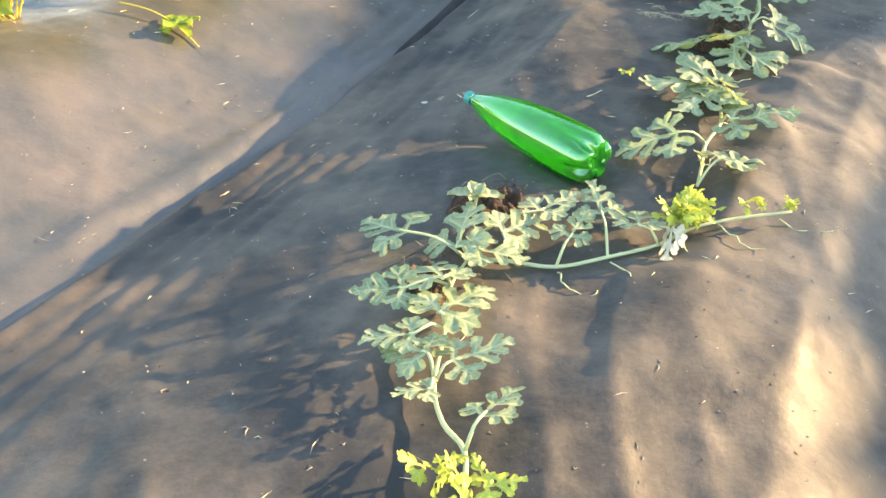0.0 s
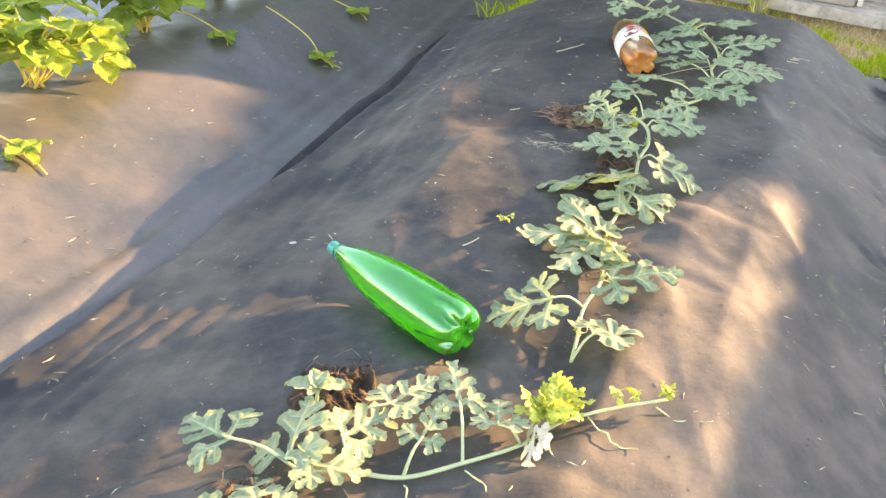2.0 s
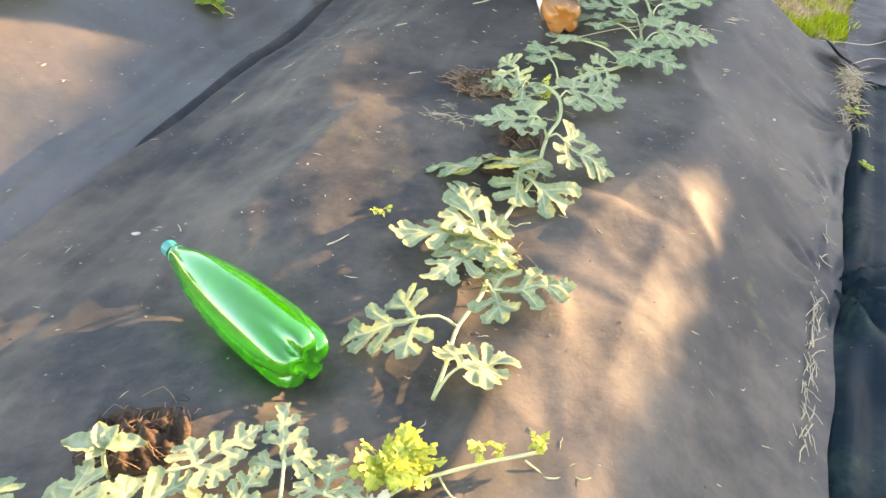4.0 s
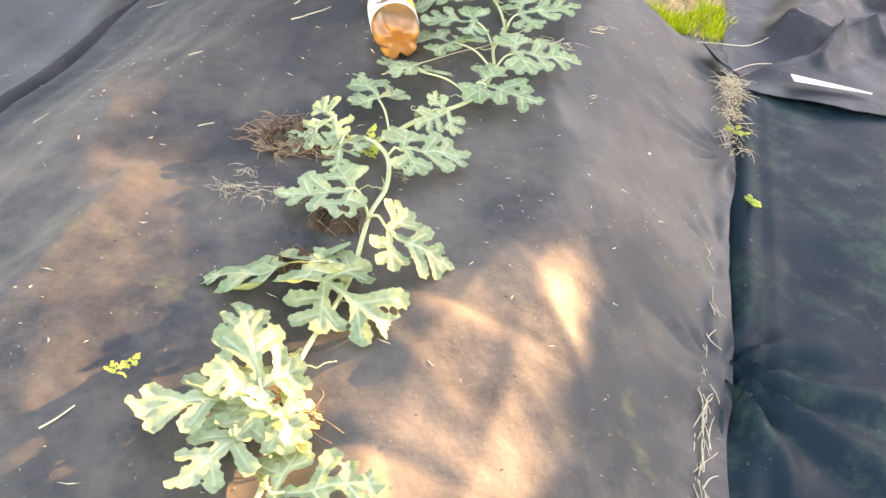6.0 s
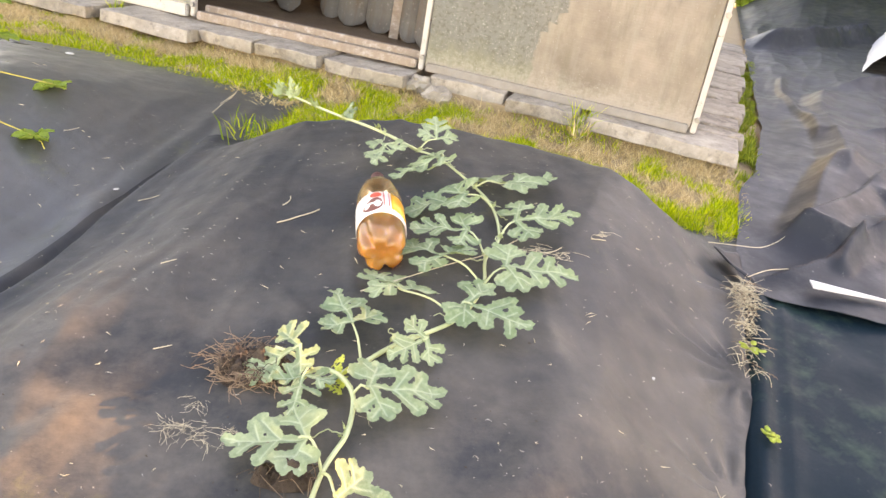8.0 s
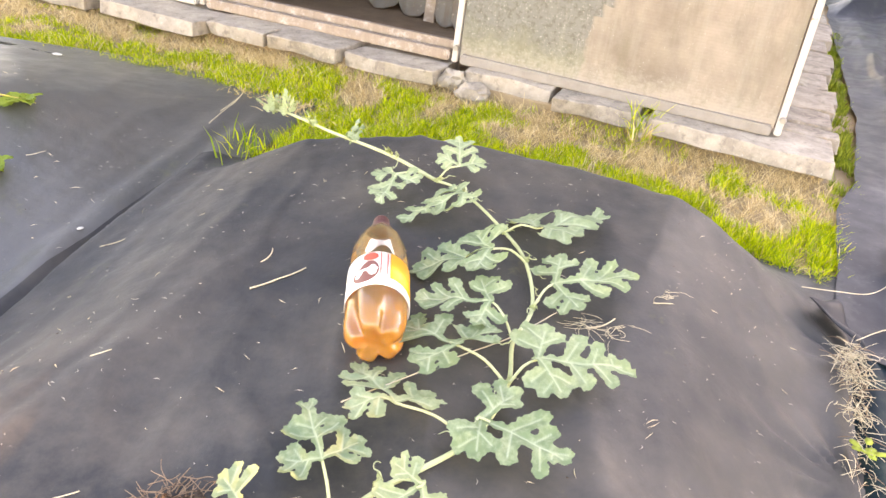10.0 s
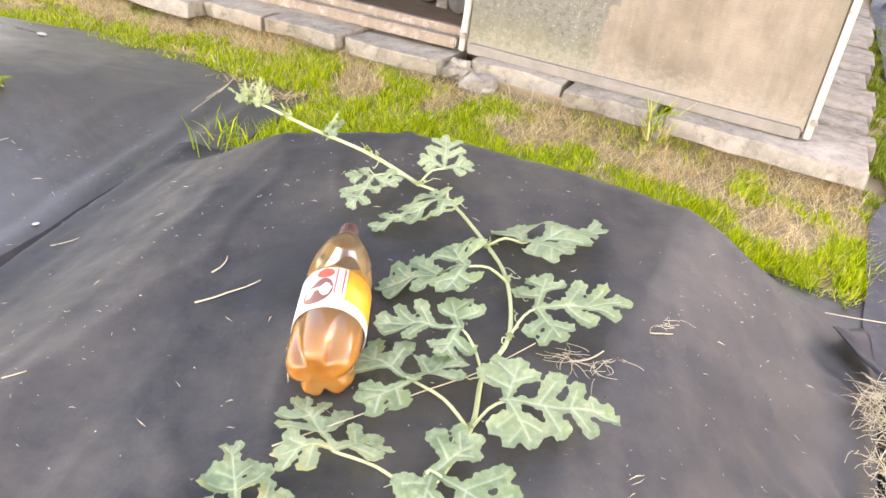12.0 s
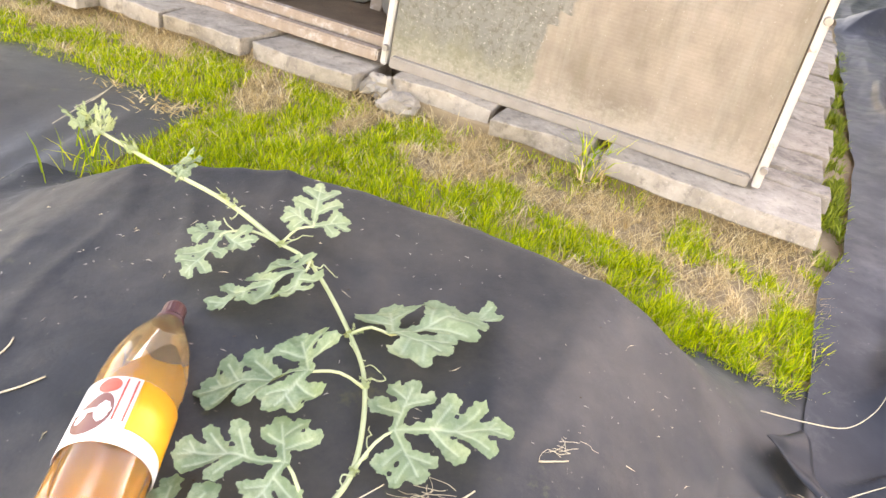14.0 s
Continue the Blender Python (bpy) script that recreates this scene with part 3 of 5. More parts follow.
def folded_sheet():
    verts, faces = [], []
    fs, gs = span(-4.6, -2.9, 18)[:-1] + span(-2.9, -1.0, 40)[:-1] + span(-1.0, -0.075, 110), span(-0.86, 1.2, 200)[:-1] + span(1.2, 5.2, 260)[:-1] + span(5.2, 11.0, 60)
    for g in gs:
        for f in fs:
            ff = f
            if f > -0.3:
                rim = smooth(-0.3, -0.02, f)
                ff = f + rim * (0.05 * smooth(0.05, -0.25, g)) - rim * (0.05 * smooth(0.1, 0.9, g) + 0.02 * smooth(-0.1, 0.1, g) - 0.015 * nz(g, 0, 0.2, 3.0))
            gg = g + (smooth(-0.6, -0.86, g) * (0.015 * nz(f, 0, 0.15, 9.0) + 0.25 * smooth(-0.3, -0.6, f) * (-f - 0.3)))
            p = gh(ff, gg)
            b = base(across(p.x, p.y)[1]) + 0.014 + 0.014 * smooth(-0.15, -0.35, f)
            inner = smooth(-0.03, -0.16, f)
            w = crease_height(f, g) + (0.012 * nz(f, g, 0.35, 44.0) + 0.003 * nz(f * 2.0 + g * 0.5, g * 0.4, 0.10, 45.0)) * inner
            w += (0.05 * smooth(-0.42, -0.75, f) + 0.08 * smooth(-0.9, -1.9, f)) * smooth(-0.5, 0.2, g)
            fold = 1 - abs(nz(f + 0.12 * g, g * 0.16, 0.17, 48.0)) * 2.6
            cross = 1 - abs(nz(f * 0.5 - g * 0.5, g * 0.5 + f * 0.3, 0.30, 49.0)) * 3.0
            w += (0.008 * max(fold, 0) ** 1.6 * smooth(-0.25, 0.5, g) + 0.008 * max(cross, 0) ** 1.5 * smooth(-0.6, 0.3, g)) * smooth(-0.14, -0.34, f)
            w += 0.45 * smooth(5.0, 9.0, g) * smooth(-0.1, -0.9, f)
            verts.append((p.x, p.y, b + w))
    n = len(fs)
    for j in range(len(gs) - 1):
        for i in range(n - 1):
            faces.append((j * n + i, j * n + i + 1, (j + 1) * n + i + 1, (j + 1) * n + i))
    tagged(mesh_part("folded_fabric", verts, faces, M_FOLDED), "crumpled grey-black film heaped in loose folds", "plastic film", kind="structure")


folded_sheet()


# ---- greenhouse ----
TURN = -30.0


def slab_bm(length, depth, high, seed, bevel=0.003):
    """A worn slab: x along, y deep, its top at z = 0."""
    bm = bmesh.new()
    bmesh.ops.create_cube(bm, size=1.0)
    bmesh.ops.scale(bm, vec=(length, depth, high), verts=bm.verts)
    bmesh.ops.bevel(bm, geom=list(bm.edges), offset=bevel, segments=1, affect="EDGES")
    bmesh.ops.subdivide_edges(bm, edges=[e for e in bm.edges if e.calc_length() > 0.07], cuts=5, use_grid_fill=True)
    for v in bm.verts:
        d = Vector((nz(v.co.x + seed, v.co.z, 0.09, seed), 1.2 * nz(v.co.z * 2, v.co.x + seed, 0.11, seed + 3), 0.5 * nz(v.co.x + seed, v.co.y, 0.08, seed + 7)))
        chipped = max(0.0, nz(v.co.x + seed * 3, 0, 0.06, seed + 11)) * smooth(-depth * 0.2, -depth * 0.5, v.co.y)
        v.co += d * 0.014 + Vector((0, 0.030 * chipped, -0.018 * chipped * (1 if v.co.z > 0 else 0)))
    bmesh.ops.translate(bm, vec=(0, 0, -high / 2), verts=bm.verts)
    return bm


foundation = tagged(new("foundation"), "weathered concrete slabs edging the greenhouse", "foundation", kind="structure")


def slab(f0, f1, g0, g1, top, high=0.075, seed=0.0, tilt=0.0):
    ob = part("slab", slab_bm(f1 - f0, g1 - g0, high, seed), M_STONE, foundation, shade=28)
    ob.matrix_world = Matrix.Translation(gh((f0 + f1) / 2, (g0 + g1) / 2, top)) @ pose(0, 0, 0, 0, tilt, TURN)
    return ob


for n, (a, b, g0, g1, top, tilt) in enumerate((
        (-0.01, 0.53, -0.060, 0.20, 0.098, 0.6), (0.57, 0.83, -0.052, 0.16, 0.103, -0.8), (0.85, 1.15, -0.01, 0.16, 0.105, 0.5),
        (1.24, 1.57, -0.075, 0.17, 0.098, -1.0), (1.585, 1.86, -0.11, 0.15, 0.108, 0.8), (1.875, 2.12, -0.10, 0.15, 0.104, -0.6),
        (2.13, 2.55, -0.16, 0.17, 0.100, 0.7), (2.60, 3.02, -0.18, 0.16, 0.102, -0.5), (3.04, 3.42, -0.18, 0.16, 0.10, 0.4))):
    slab(a, b, g0, g1, top - (0.012 if n > 2 else 0.004), 0.050, n * 1.7, tilt)
for n, (g0, g1, f1) in enumerate(((0.205, 0.305, 0.15), (0.315, 0.52, 0.165), (0.53, 0.71, 0.16), (0.72, 0.93, 0.15), (0.95, 1.22, 0.16),
                                  (1.24, 1.50, 0.15), (1.52, 1.86, 0.16), (1.88, 2.2, 0.15), (2.22, 2.6, 0.16), (2.62, 3.0, 0.16), (3.02, 3.45, 0.16))):
    slab(-0.025 - 0.028 * g0 + 0.014 * ((n * 5) % 3), f1 + 0.05, g0, g1, 0.10 + 0.006 * ((n * 7) % 3 - 1), 0.05, 30 + n * 2.1, 0.5 * ((n % 3) - 1))


for n, (f0, f1, g0, g1) in enumerate(((0.015, 1.14, -0.022, 0.16), (1.25, 3.40, -0.060, 0.14))):
    ob = part("footing", slab_bm(f1 - f0, g1 - g0, 0.09, 60 + n * 3.3), M_GROUND, foundation, "crumbling earth footing under the slabs", shade=28)
    ob.matrix_world = Matrix.Translation(gh((f0 + f1) / 2, (g0 + g1) / 2, 0.062)) @ pose(0, 0, 0, 0, 0, TURN)
ob = part("footing", slab_bm(0.15, 3.2, 0.09, 71), M_GROUND, foundation, "crumbling earth footing under the slabs", shade=28)
ob.matrix_world = Matrix.Translation(gh(0.10, 1.8, 0.062)) @ pose(0, 0, 0, 0, 0, TURN)


def rubble(name, at, size, seed, material, label, category="stone"):
    bm = bmesh.new()
    bmesh.ops.create_icosphere(bm, subdivisions=3, radius=1.0)
    for v in bm.verts:
        v.co *= 1 + 0.5 * noise.noise(v.co * 1.5 + Vector((seed, 0, 0))) + 0.30 * abs(noise.noise(v.co * 2.6 + Vector((0, 0, seed)))) + 0.2 * noise.noise(v.co * 4 + Vector((0, seed, 0)))
    bmesh.ops.scale(bm, vec=size, verts=bm.verts)
    bmesh.ops.translate(bm, vec=at, verts=bm.verts)
    return tagged(part(name, bm, material, shade=24), label, category)


p = gh(1.19, 0.0, 0.06)
rubble("rubble_stone", p, (0.045, 0.036, 0.036), 2.0, M_ROCK, "pale lump of broken concrete at the door post")
p = gh(1.10, -0.05, 0.045)
rubble("rubble_stone", p, (0.05, 0.032, 0.03), 5.0, M_STONE, "grey stone leaning on the slab edge")
p = gh(0.545, -0.03, 0.05)
rubble("rubble_stone", p, (0.03, 0.03, 0.035), 8.0, M_STONE, "small grey stone wedged between two slabs")

greenhouse = tagged(new("greenhouse"), "old greenhouse with dirty polycarbonate walls and an open doorway", "greenhouse")
WALL_G, HIGH, LEFT_F, BACK_G = 0.085, 1.75, 3.30, 3.6


def bar(name, a, b, wide, deep, material, label=""):
    """A straight square bar from a to b."""
    a, b = Vector(a), Vector(b)
    bm = box(wide, deep, (b - a).length, min(wide, deep) * 0.15)
    ob = part(name, bm, material, greenhouse, label)
    z = (b - a).normalized()
    x = Vector((0.866, -0.5, 0)) if abs(z.z) > 0.7 else Vector((0, 0, 1))
    y = z.cross(x).normalized()
    x = y.cross(z)
    ob.matrix_world = Matrix.Translation(a) @ Matrix((x, y, z)).transposed().to_4x4()
    return ob


def panel(name, corners, material, thick=0.008, label=""):
    c = [Vector(q) for q in corners]
    n = (c[1] - c[0]).cross(c[-1] - c[0]).normalized() * thick
    verts = c + [q + n for q in c]
    k_ = len(c)
    faces = [tuple(range(k_))[::-1], tuple(range(k_, 2 * k_))] + [(i, (i + 1) % k_, (i + 1) % k_ + k_, i + k_) for i in range(k_)]
    return mesh_part(name, verts, faces, material, greenhouse, label, shade=False)


POSTS = (0.16, 1.225, 2.27, LEFT_F)
for f in POSTS:
    post = bar("post", gh(f, WALL_G - 0.005, 0.10), gh(f, WALL_G - 0.005, HIGH), 0.021, 0.026, M_POST, "white painted steel post")
    for z in (0.05, 0.42, 0.95):
        bm = bmesh.new()
        bmesh.ops.create_cone(bm, cap_ends=True, segments=10, radius1=0.011, radius2=0.009, depth=0.012)
        bmesh.ops.transform(bm, matrix=pose(0.004, -0.020, z, 90), verts=bm.verts)
        part("bolt", bm, M_BOLT, post, "grey bolt head")
for g in (1.2, 2.4, BACK_G):
    for f in (POSTS[0], POSTS[-1]):
        bar("post", gh(f, g, 0.08), gh(f, g, HIGH), 0.035, 0.03, M_POST)
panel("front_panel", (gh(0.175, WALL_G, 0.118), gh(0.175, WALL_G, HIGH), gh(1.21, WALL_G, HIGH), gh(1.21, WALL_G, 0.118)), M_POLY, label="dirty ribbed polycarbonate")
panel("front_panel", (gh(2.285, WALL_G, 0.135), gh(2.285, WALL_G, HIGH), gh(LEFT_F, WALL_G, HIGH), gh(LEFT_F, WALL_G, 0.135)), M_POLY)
panel("side_panel", (gh(0.16, 0.12, 0.11), gh(0.16, BACK_G, 0.11), gh(0.16, BACK_G, HIGH), gh(0.16, 0.12, HIGH)), M_POLY)
panel("side_panel", (gh(LEFT_F, BACK_G, 0.05), gh(LEFT_F, 0.12, 0.05), gh(LEFT_F, 0.12, HIGH), gh(LEFT_F, BACK_G, HIGH)), M_POLY)
panel("back_panel", (gh(LEFT_F, BACK_G, 0.05), gh(0.16, BACK_G, 0.05), gh(0.16, BACK_G, HIGH), gh(LEFT_F, BACK_G, HIGH)), M_POLY)
MID_F = (0.16 + LEFT_F) / 2
for a, b in ((0.16, MID_F), (MID_F, LEFT_F)):
    za, zb = (HIGH, HIGH + 0.55) if a < MID_F else (HIGH + 0.55, HIGH)
    panel("roof_panel", (gh(a, 0.05, za), gh(b, 0.05, zb), gh(b, BACK_G, zb), gh(a, BACK_G, za)), M_POLY)
panel("gable_panel", (gh(0.16, WALL_G, HIGH), gh(MID_F, WALL_G, HIGH + 0.55), gh(LEFT_F, WALL_G, HIGH)), M_POLY)
panel("gable_panel", (gh(0.16, BACK_G, HIGH), gh(LEFT_F, BACK_G, HIGH), gh(MID_F, BACK_G, HIGH + 0.55)), M_POLY)
bar("bottom_rail", gh(0.18, WALL_G - 0.018, 0.112), gh(1.20, WALL_G - 0.018, 0.117), 0.032, 0.03, M_WOOD, "grey weathered timber rail")
bar("bottom_rail", gh(2.29, WALL_G - 0.018, 0.12), gh(LEFT_F, WALL_G - 0.018, 0.12), 0.05, 0.03, M_POST, "white rail")
bar("sill", gh(1.245, WALL_G + 0.0, 0.118), gh(2.25, WALL_G + 0.0, 0.108), 0.034, 0.04, M_SILL, "brown sill board with peeling paint")
bar("sill", gh(1.245, WALL_G + 0.06, 0.142), gh(2.25, WALL_G + 0.06, 0.132), 0.03, 0.035, M_SILL, "upper sill board with peeling paint")
bar("head_rail", gh(0.16, WALL_G, HIGH), gh(LEFT_F, WALL_G, HIGH), 0.04, 0.03, M_POST)

floor_bm = bmesh.new()
bmesh.ops.create_grid(floor_bm, x_segments=40, y_segments=40, size=0.5)
for v in floor_bm.verts:
    f, g = 0.2 + (v.co.x + 0.5) * 3.05, 0.16 + (v.co.y + 0.5) * 3.4
    v.co = gh(f, g, 0.075 + 0.02 * nz(f, g, 0.3, 15.0) + 0.01 * nz(f, g, 0.1, 16.0))
tagged(part("greenhouse_floor", floor_bm, M_FLOOR, shade=True), "bare dark soil floor inside the greenhouse", "soil floor", kind="structure")


def wave_sheet(f, g, wide, high, seed, turn=0.0):
    """A strip of old corrugated sheet on end: one wave across, a rounded chipped foot."""
    n, m, thick = 14, 22, 0.006
    verts, faces = [], []
    for side in (0.0, thick):
        for j in range(m):
            for i in range(n):
                a, z = 2 * i / (n - 1) - 1, (j / (m - 1)) ** 1.6
                foot = 0.045 * abs(a) ** 2.5 + 0.012 * nz(a * 2, seed, 0.5, seed)
                bulge = -0.030 * math.cos(a * 1.5) + 0.004 * nz(a, z * 3, 0.4, seed + 5)
                p = gh(f + a * wide / 2, g + bulge + side + 0.10 * z + turn * a)
                verts.append((p.x, p.y, 0.075 + max(foot, 0.0) * (1 - z) + high * z))
    half = n * m
    for j in range(m - 1):
        for i in range(n - 1):
            q = j * n + i
            faces += [(q, q + 1, q + n + 1, q + n), (q + half, q + n + half, q + n + 1 + half, q + 1 + half)]
    rim = [i for i in range(n)] + [j * n + n - 1 for j in range(1, m)] + [(m - 1) * n + i for i in range(n - 2, -1, -1)] + [j * n for j in range(m - 2, 0, -1)]
    for a, b in zip(rim, rim[1:] + rim[:1]):
        faces.append((b, a, a + half, b + half))
    return tagged(mesh_part("corrugated_sheet", verts, faces, M_SHEET), "weathered grey corrugated sheet standing inside the greenhouse", "corrugated sheet", "sheets inside the greenhouse")


for n, (f, g, wide) in enumerate(((1.40, 0.66, 0.15), (1.52, 0.72, 0.12), (1.72, 0.80, 0.15), (1.875, 0.83, 0.15), (2.03, 0.92, 0.14), (2.25, 0.86, 0.15), (2.44, 0.95, 0.15), (2.60, 0.98, 0.15))):
    wave_sheet(f, g, wide, 1.15 + 0.07 * (n % 3), 3.1 * n, 0.012 * (n % 3 - 1))
bm = box(0.05, 0.022, 1.3, 0.003)
bmesh.ops.transform(bm, matrix=Matrix.Translation(gh(1.615, 0.76, 0.07)) @ pose(0, 0, 0, -4, 0, TURN), verts=bm.verts)
tagged(part("board", bm, M_SILL), "dark board with flaking paint leaning inside the greenhouse", "board")


# ---- watermelon leaves ----
def leaf_plan(seed):
    """Veins of a deeply lobed leaf: x0, y0, x1, y1, half-width at start, half-width at end; stalk at the origin, tip at (0, 1)."""
    rng = random.Random(seed)
    j = lambda x: x * (1 + rng.uniform(-0.13, 0.13))
    sway = rng.uniform(-0.05, 0.05)
    v = [(0, 0, sway, 0.92, 0.045, 0.085), (0, 0.34, sway, 0.86, 0.085, 0.095)]
    for s in (-1, 1):
        v.append((0, j(0.34), s * j(0.26), j(0.54), 0.070, 0.112))
        v.append((sway * 0.6, j(0.60), sway * 0.6 + s * j(0.19), j(0.76), 0.070, 0.092))
        v.append((sway * 0.9, 0.82, sway + s * j(0.07), j(0.92), 0.060, 0.060))
        k_, t = j(1.0), rng.uniform(-0.05, 0.08)
        v.append((0, 0.02, s * 0.41 * k_, 0.17 + t, 0.048, 0.110))
        v.append((s * 0.16 * k_, 0.07 + t * 0.4, s * 0.29 * k_, j(-0.13) + t, 0.062, 0.112))
        v.append((s * 0.30 * k_, 0.11 + t * 0.7, s * 0.45 * k_, -0.01 + t, 0.060, 0.085))
        v.append((s * 0.22 * k_, 0.09 + t * 0.5, s * 0.29 * k_, j(0.30) + t, 0.066, 0.088))
    return v


def leaf_mesh(name, seed, length, width, material, curl=0.25, step=0.020, wave=0.07, droop=None):
    rng = random.Random(seed * 7 + 1)
    bend, ox = rng.uniform(-0.05, 0.2) if droop is None else droop, rng.uniform(0, 50)
    plump = rng.uniform(0.83, 0.95)
    plan = np.array(leaf_plan(seed))

    def gap(px, py):
        ax, ay, bx, by, r0, r1 = (plan[:, i][:, None] for i in range(6))
        dx, dy = bx - ax, by - ay
        t = np.clip(((px - ax) * dx + (py - ay) * dy) / (dx * dx + dy * dy), 0, 1)
        d = np.hypot(px - ax - dx * t, py - ay - dy * t)
        edge = 0.012 * np.sin(px * 55 + ox) * np.sin(py * 51) + 0.006 * np.sin(px * 23 + py * 31 + ox)
        return (d - plump * (r0 + (r1 - r0) * t)).min(0) + edge, d.min(0)

    gx, gy = np.meshgrid(np.arange(-0.66, 0.67, step), np.arange(-0.34, 1.06, step))
    cols = gx.shape[1]
    px, py = gx.ravel().copy(), gy.ravel().copy()
    f, d = gap(px, py)
    e = 0.004
    nxx, nyy = (gap(px + e, py)[0] - f) / e, (gap(px, py + e)[0] - f) / e
    n = np.maximum(np.hypot(nxx, nyy), 1e-6)
    move = np.where(f > -step * 0.3, np.clip(f, -step, step), 0.0)
    px, py = px - nxx / n * move, py - nyy / n * move
    d = gap(px, py)[1]
    good = f < step * 0.75
    index = np.full(len(px), -1)
    index[good] = np.arange(good.sum())
    verts = []
    for x, y, w in zip(px[good], py[good], d[good]):
        z = (3.2 * wave + 0.10) * min(w, 0.12) - curl * x * x - bend * 0.5 * y * y
        z += wave * noise.noise(Vector((x * 3 + ox, y * 3, seed))) + 0.006 * noise.noise(Vector((x * 12 + ox, y * 12, seed)))
        verts.append((x * width * length, y * length, z * length))
    faces = []
    for i in range(len(px) - cols - 1):
        if (i + 1) % cols:
            q = index[[i, i + 1, i + cols + 1, i + cols]]
            if q.min() >= 0:
                faces.append(tuple(int(k_) for k_ in q))
    me = flat_mesh(name, verts, faces, material)
    at = me.attributes.new("vein", "FLOAT", "POINT")
    at.data.foreach_set("value", np.exp(-((d[good] / 0.0095) ** 2)))
    return me


STEMS = {}


def vine(name, label, stems, radius):
    root = tagged(new(name), label, "watermelon plant", "watermelon vines on the bed")
    STEMS[root.name] = []
    for pts in stems:
        line = [Vector((x, y, surf(x, y) + h)) for x, y, h in pts]
        STEMS[root.name] += line
        mesh_part("stem", *tube(line, radius, 8, 0.65), M_STEM, root, "pale hairy stem")
    return root


COUNT = [0]


def leaf(root, x, y, h, heading, length, pitch, width=1.0, roll=0.0, young=False, droop=None):
    """A leaf with its stalk: base place, height over the cloth, heading (0 is +y, to the left positive), length, lift of the tip, roll."""
    COUNT[0] += 1
    n = COUNT[0]
    rng = random.Random(n * 13 + 5)
    near = root is near_vine
    ob = new("leaf", leaf_mesh("leaf", n, length, width, M_YOUNG if young else M_LEAF, rng.uniform(0.05, 0.30), 0.014, 0.05 if near else 0.09, droop))
    ob.parent = root
    eye = Vector((x, y, surf(x, y) + h))
    ob.matrix_world = Matrix.Translation(eye) @ pose(0, 0, 0, 0, 0, heading) @ pose(0, 0, 0, pitch, roll, 0)
    near = min(STEMS[root.name], key=lambda q: (q - eye).length)
    if (near - eye).length > 0.012:
        mid = near.lerp(eye, 0.5) + Vector((0, 0, 0.012))
        inv = ob.matrix_world.inverted()
        mesh_part("petiole", *tube([inv @ near, inv @ mid, inv @ eye, inv @ eye + Vector((0, length * 0.12, 0))], 0.0025, 6, 0.7), M_STEM, ob, "pale leaf stalk")
    return ob


def tendril(root, x, y, h, heading, length, seed):
    rng = random.Random(seed)
    p = Vector((x, y, surf(x, y) + h))
    pts, a = [p.copy()], radians(heading)
    for i in range(9):
        a += rng.uniform(-0.5, 0.6) * (1 + i * 0.12)
        q = pts[-1] + Vector((-math.sin(a), math.cos(a), 0)) * length / 9
        q.z = max(surf(q.x, q.y) + 0.003, q.z + rng.uniform(-0.006, 0.004))
        pts.append(q)
    mesh_part("tendril", *tube(pts, 0.0014, 5, 0.5), M_STEM, root)


def shoot(root, x, y, h, size, count, seed, material=None, name="young_shoot", lift=60, aim=None):
    """A tight tuft of small crinkled leaves, joined as one part."""
    rng = random.Random(seed)
    verts, faces, veins = [], [], []
    eye = Vector((x, y, surf(x, y) + h))
    for i in range(count):
        me = leaf_mesh("tuft", seed * 31 + i, size * rng.uniform(0.5, 1.0), rng.uniform(0.7, 1.1) if aim is None else rng.uniform(0.35, 0.6), M_YOUNG, 0.9, 0.035)
        off = Vector((rng.gauss(0, 0.3), rng.gauss(0, 0.3), abs(rng.gauss(0, 0.25)))) * size * (1 if aim is None else 0.35)
        m = Matrix.Translation(eye + off) @ pose(0, 0, 0, 0, 0, rng.uniform(0, 360) if aim is None else aim + rng.gauss(0, 32)) @ pose(0, 0, 0, rng.uniform(5, lift), rng.uniform(-30, 30), 0)
        k0 = len(verts)
        verts += [m @ v.co for v in me.vertices]
        veins += [d.value for d in me.attributes["vein"].data]
        faces += [tuple(k0 + q for q in f.vertices) for f in me.polygons]
        bpy.data.meshes.remove(me)
    ob = mesh_part(name, verts, faces, material or M_YOUNG, root, "crinkled yellow-green young leaves")
    at = ob.data.attributes.new("vein", "FLOAT", "POINT")
    for i, w in enumerate(veins):
        at.data[i].value = w
    return ob


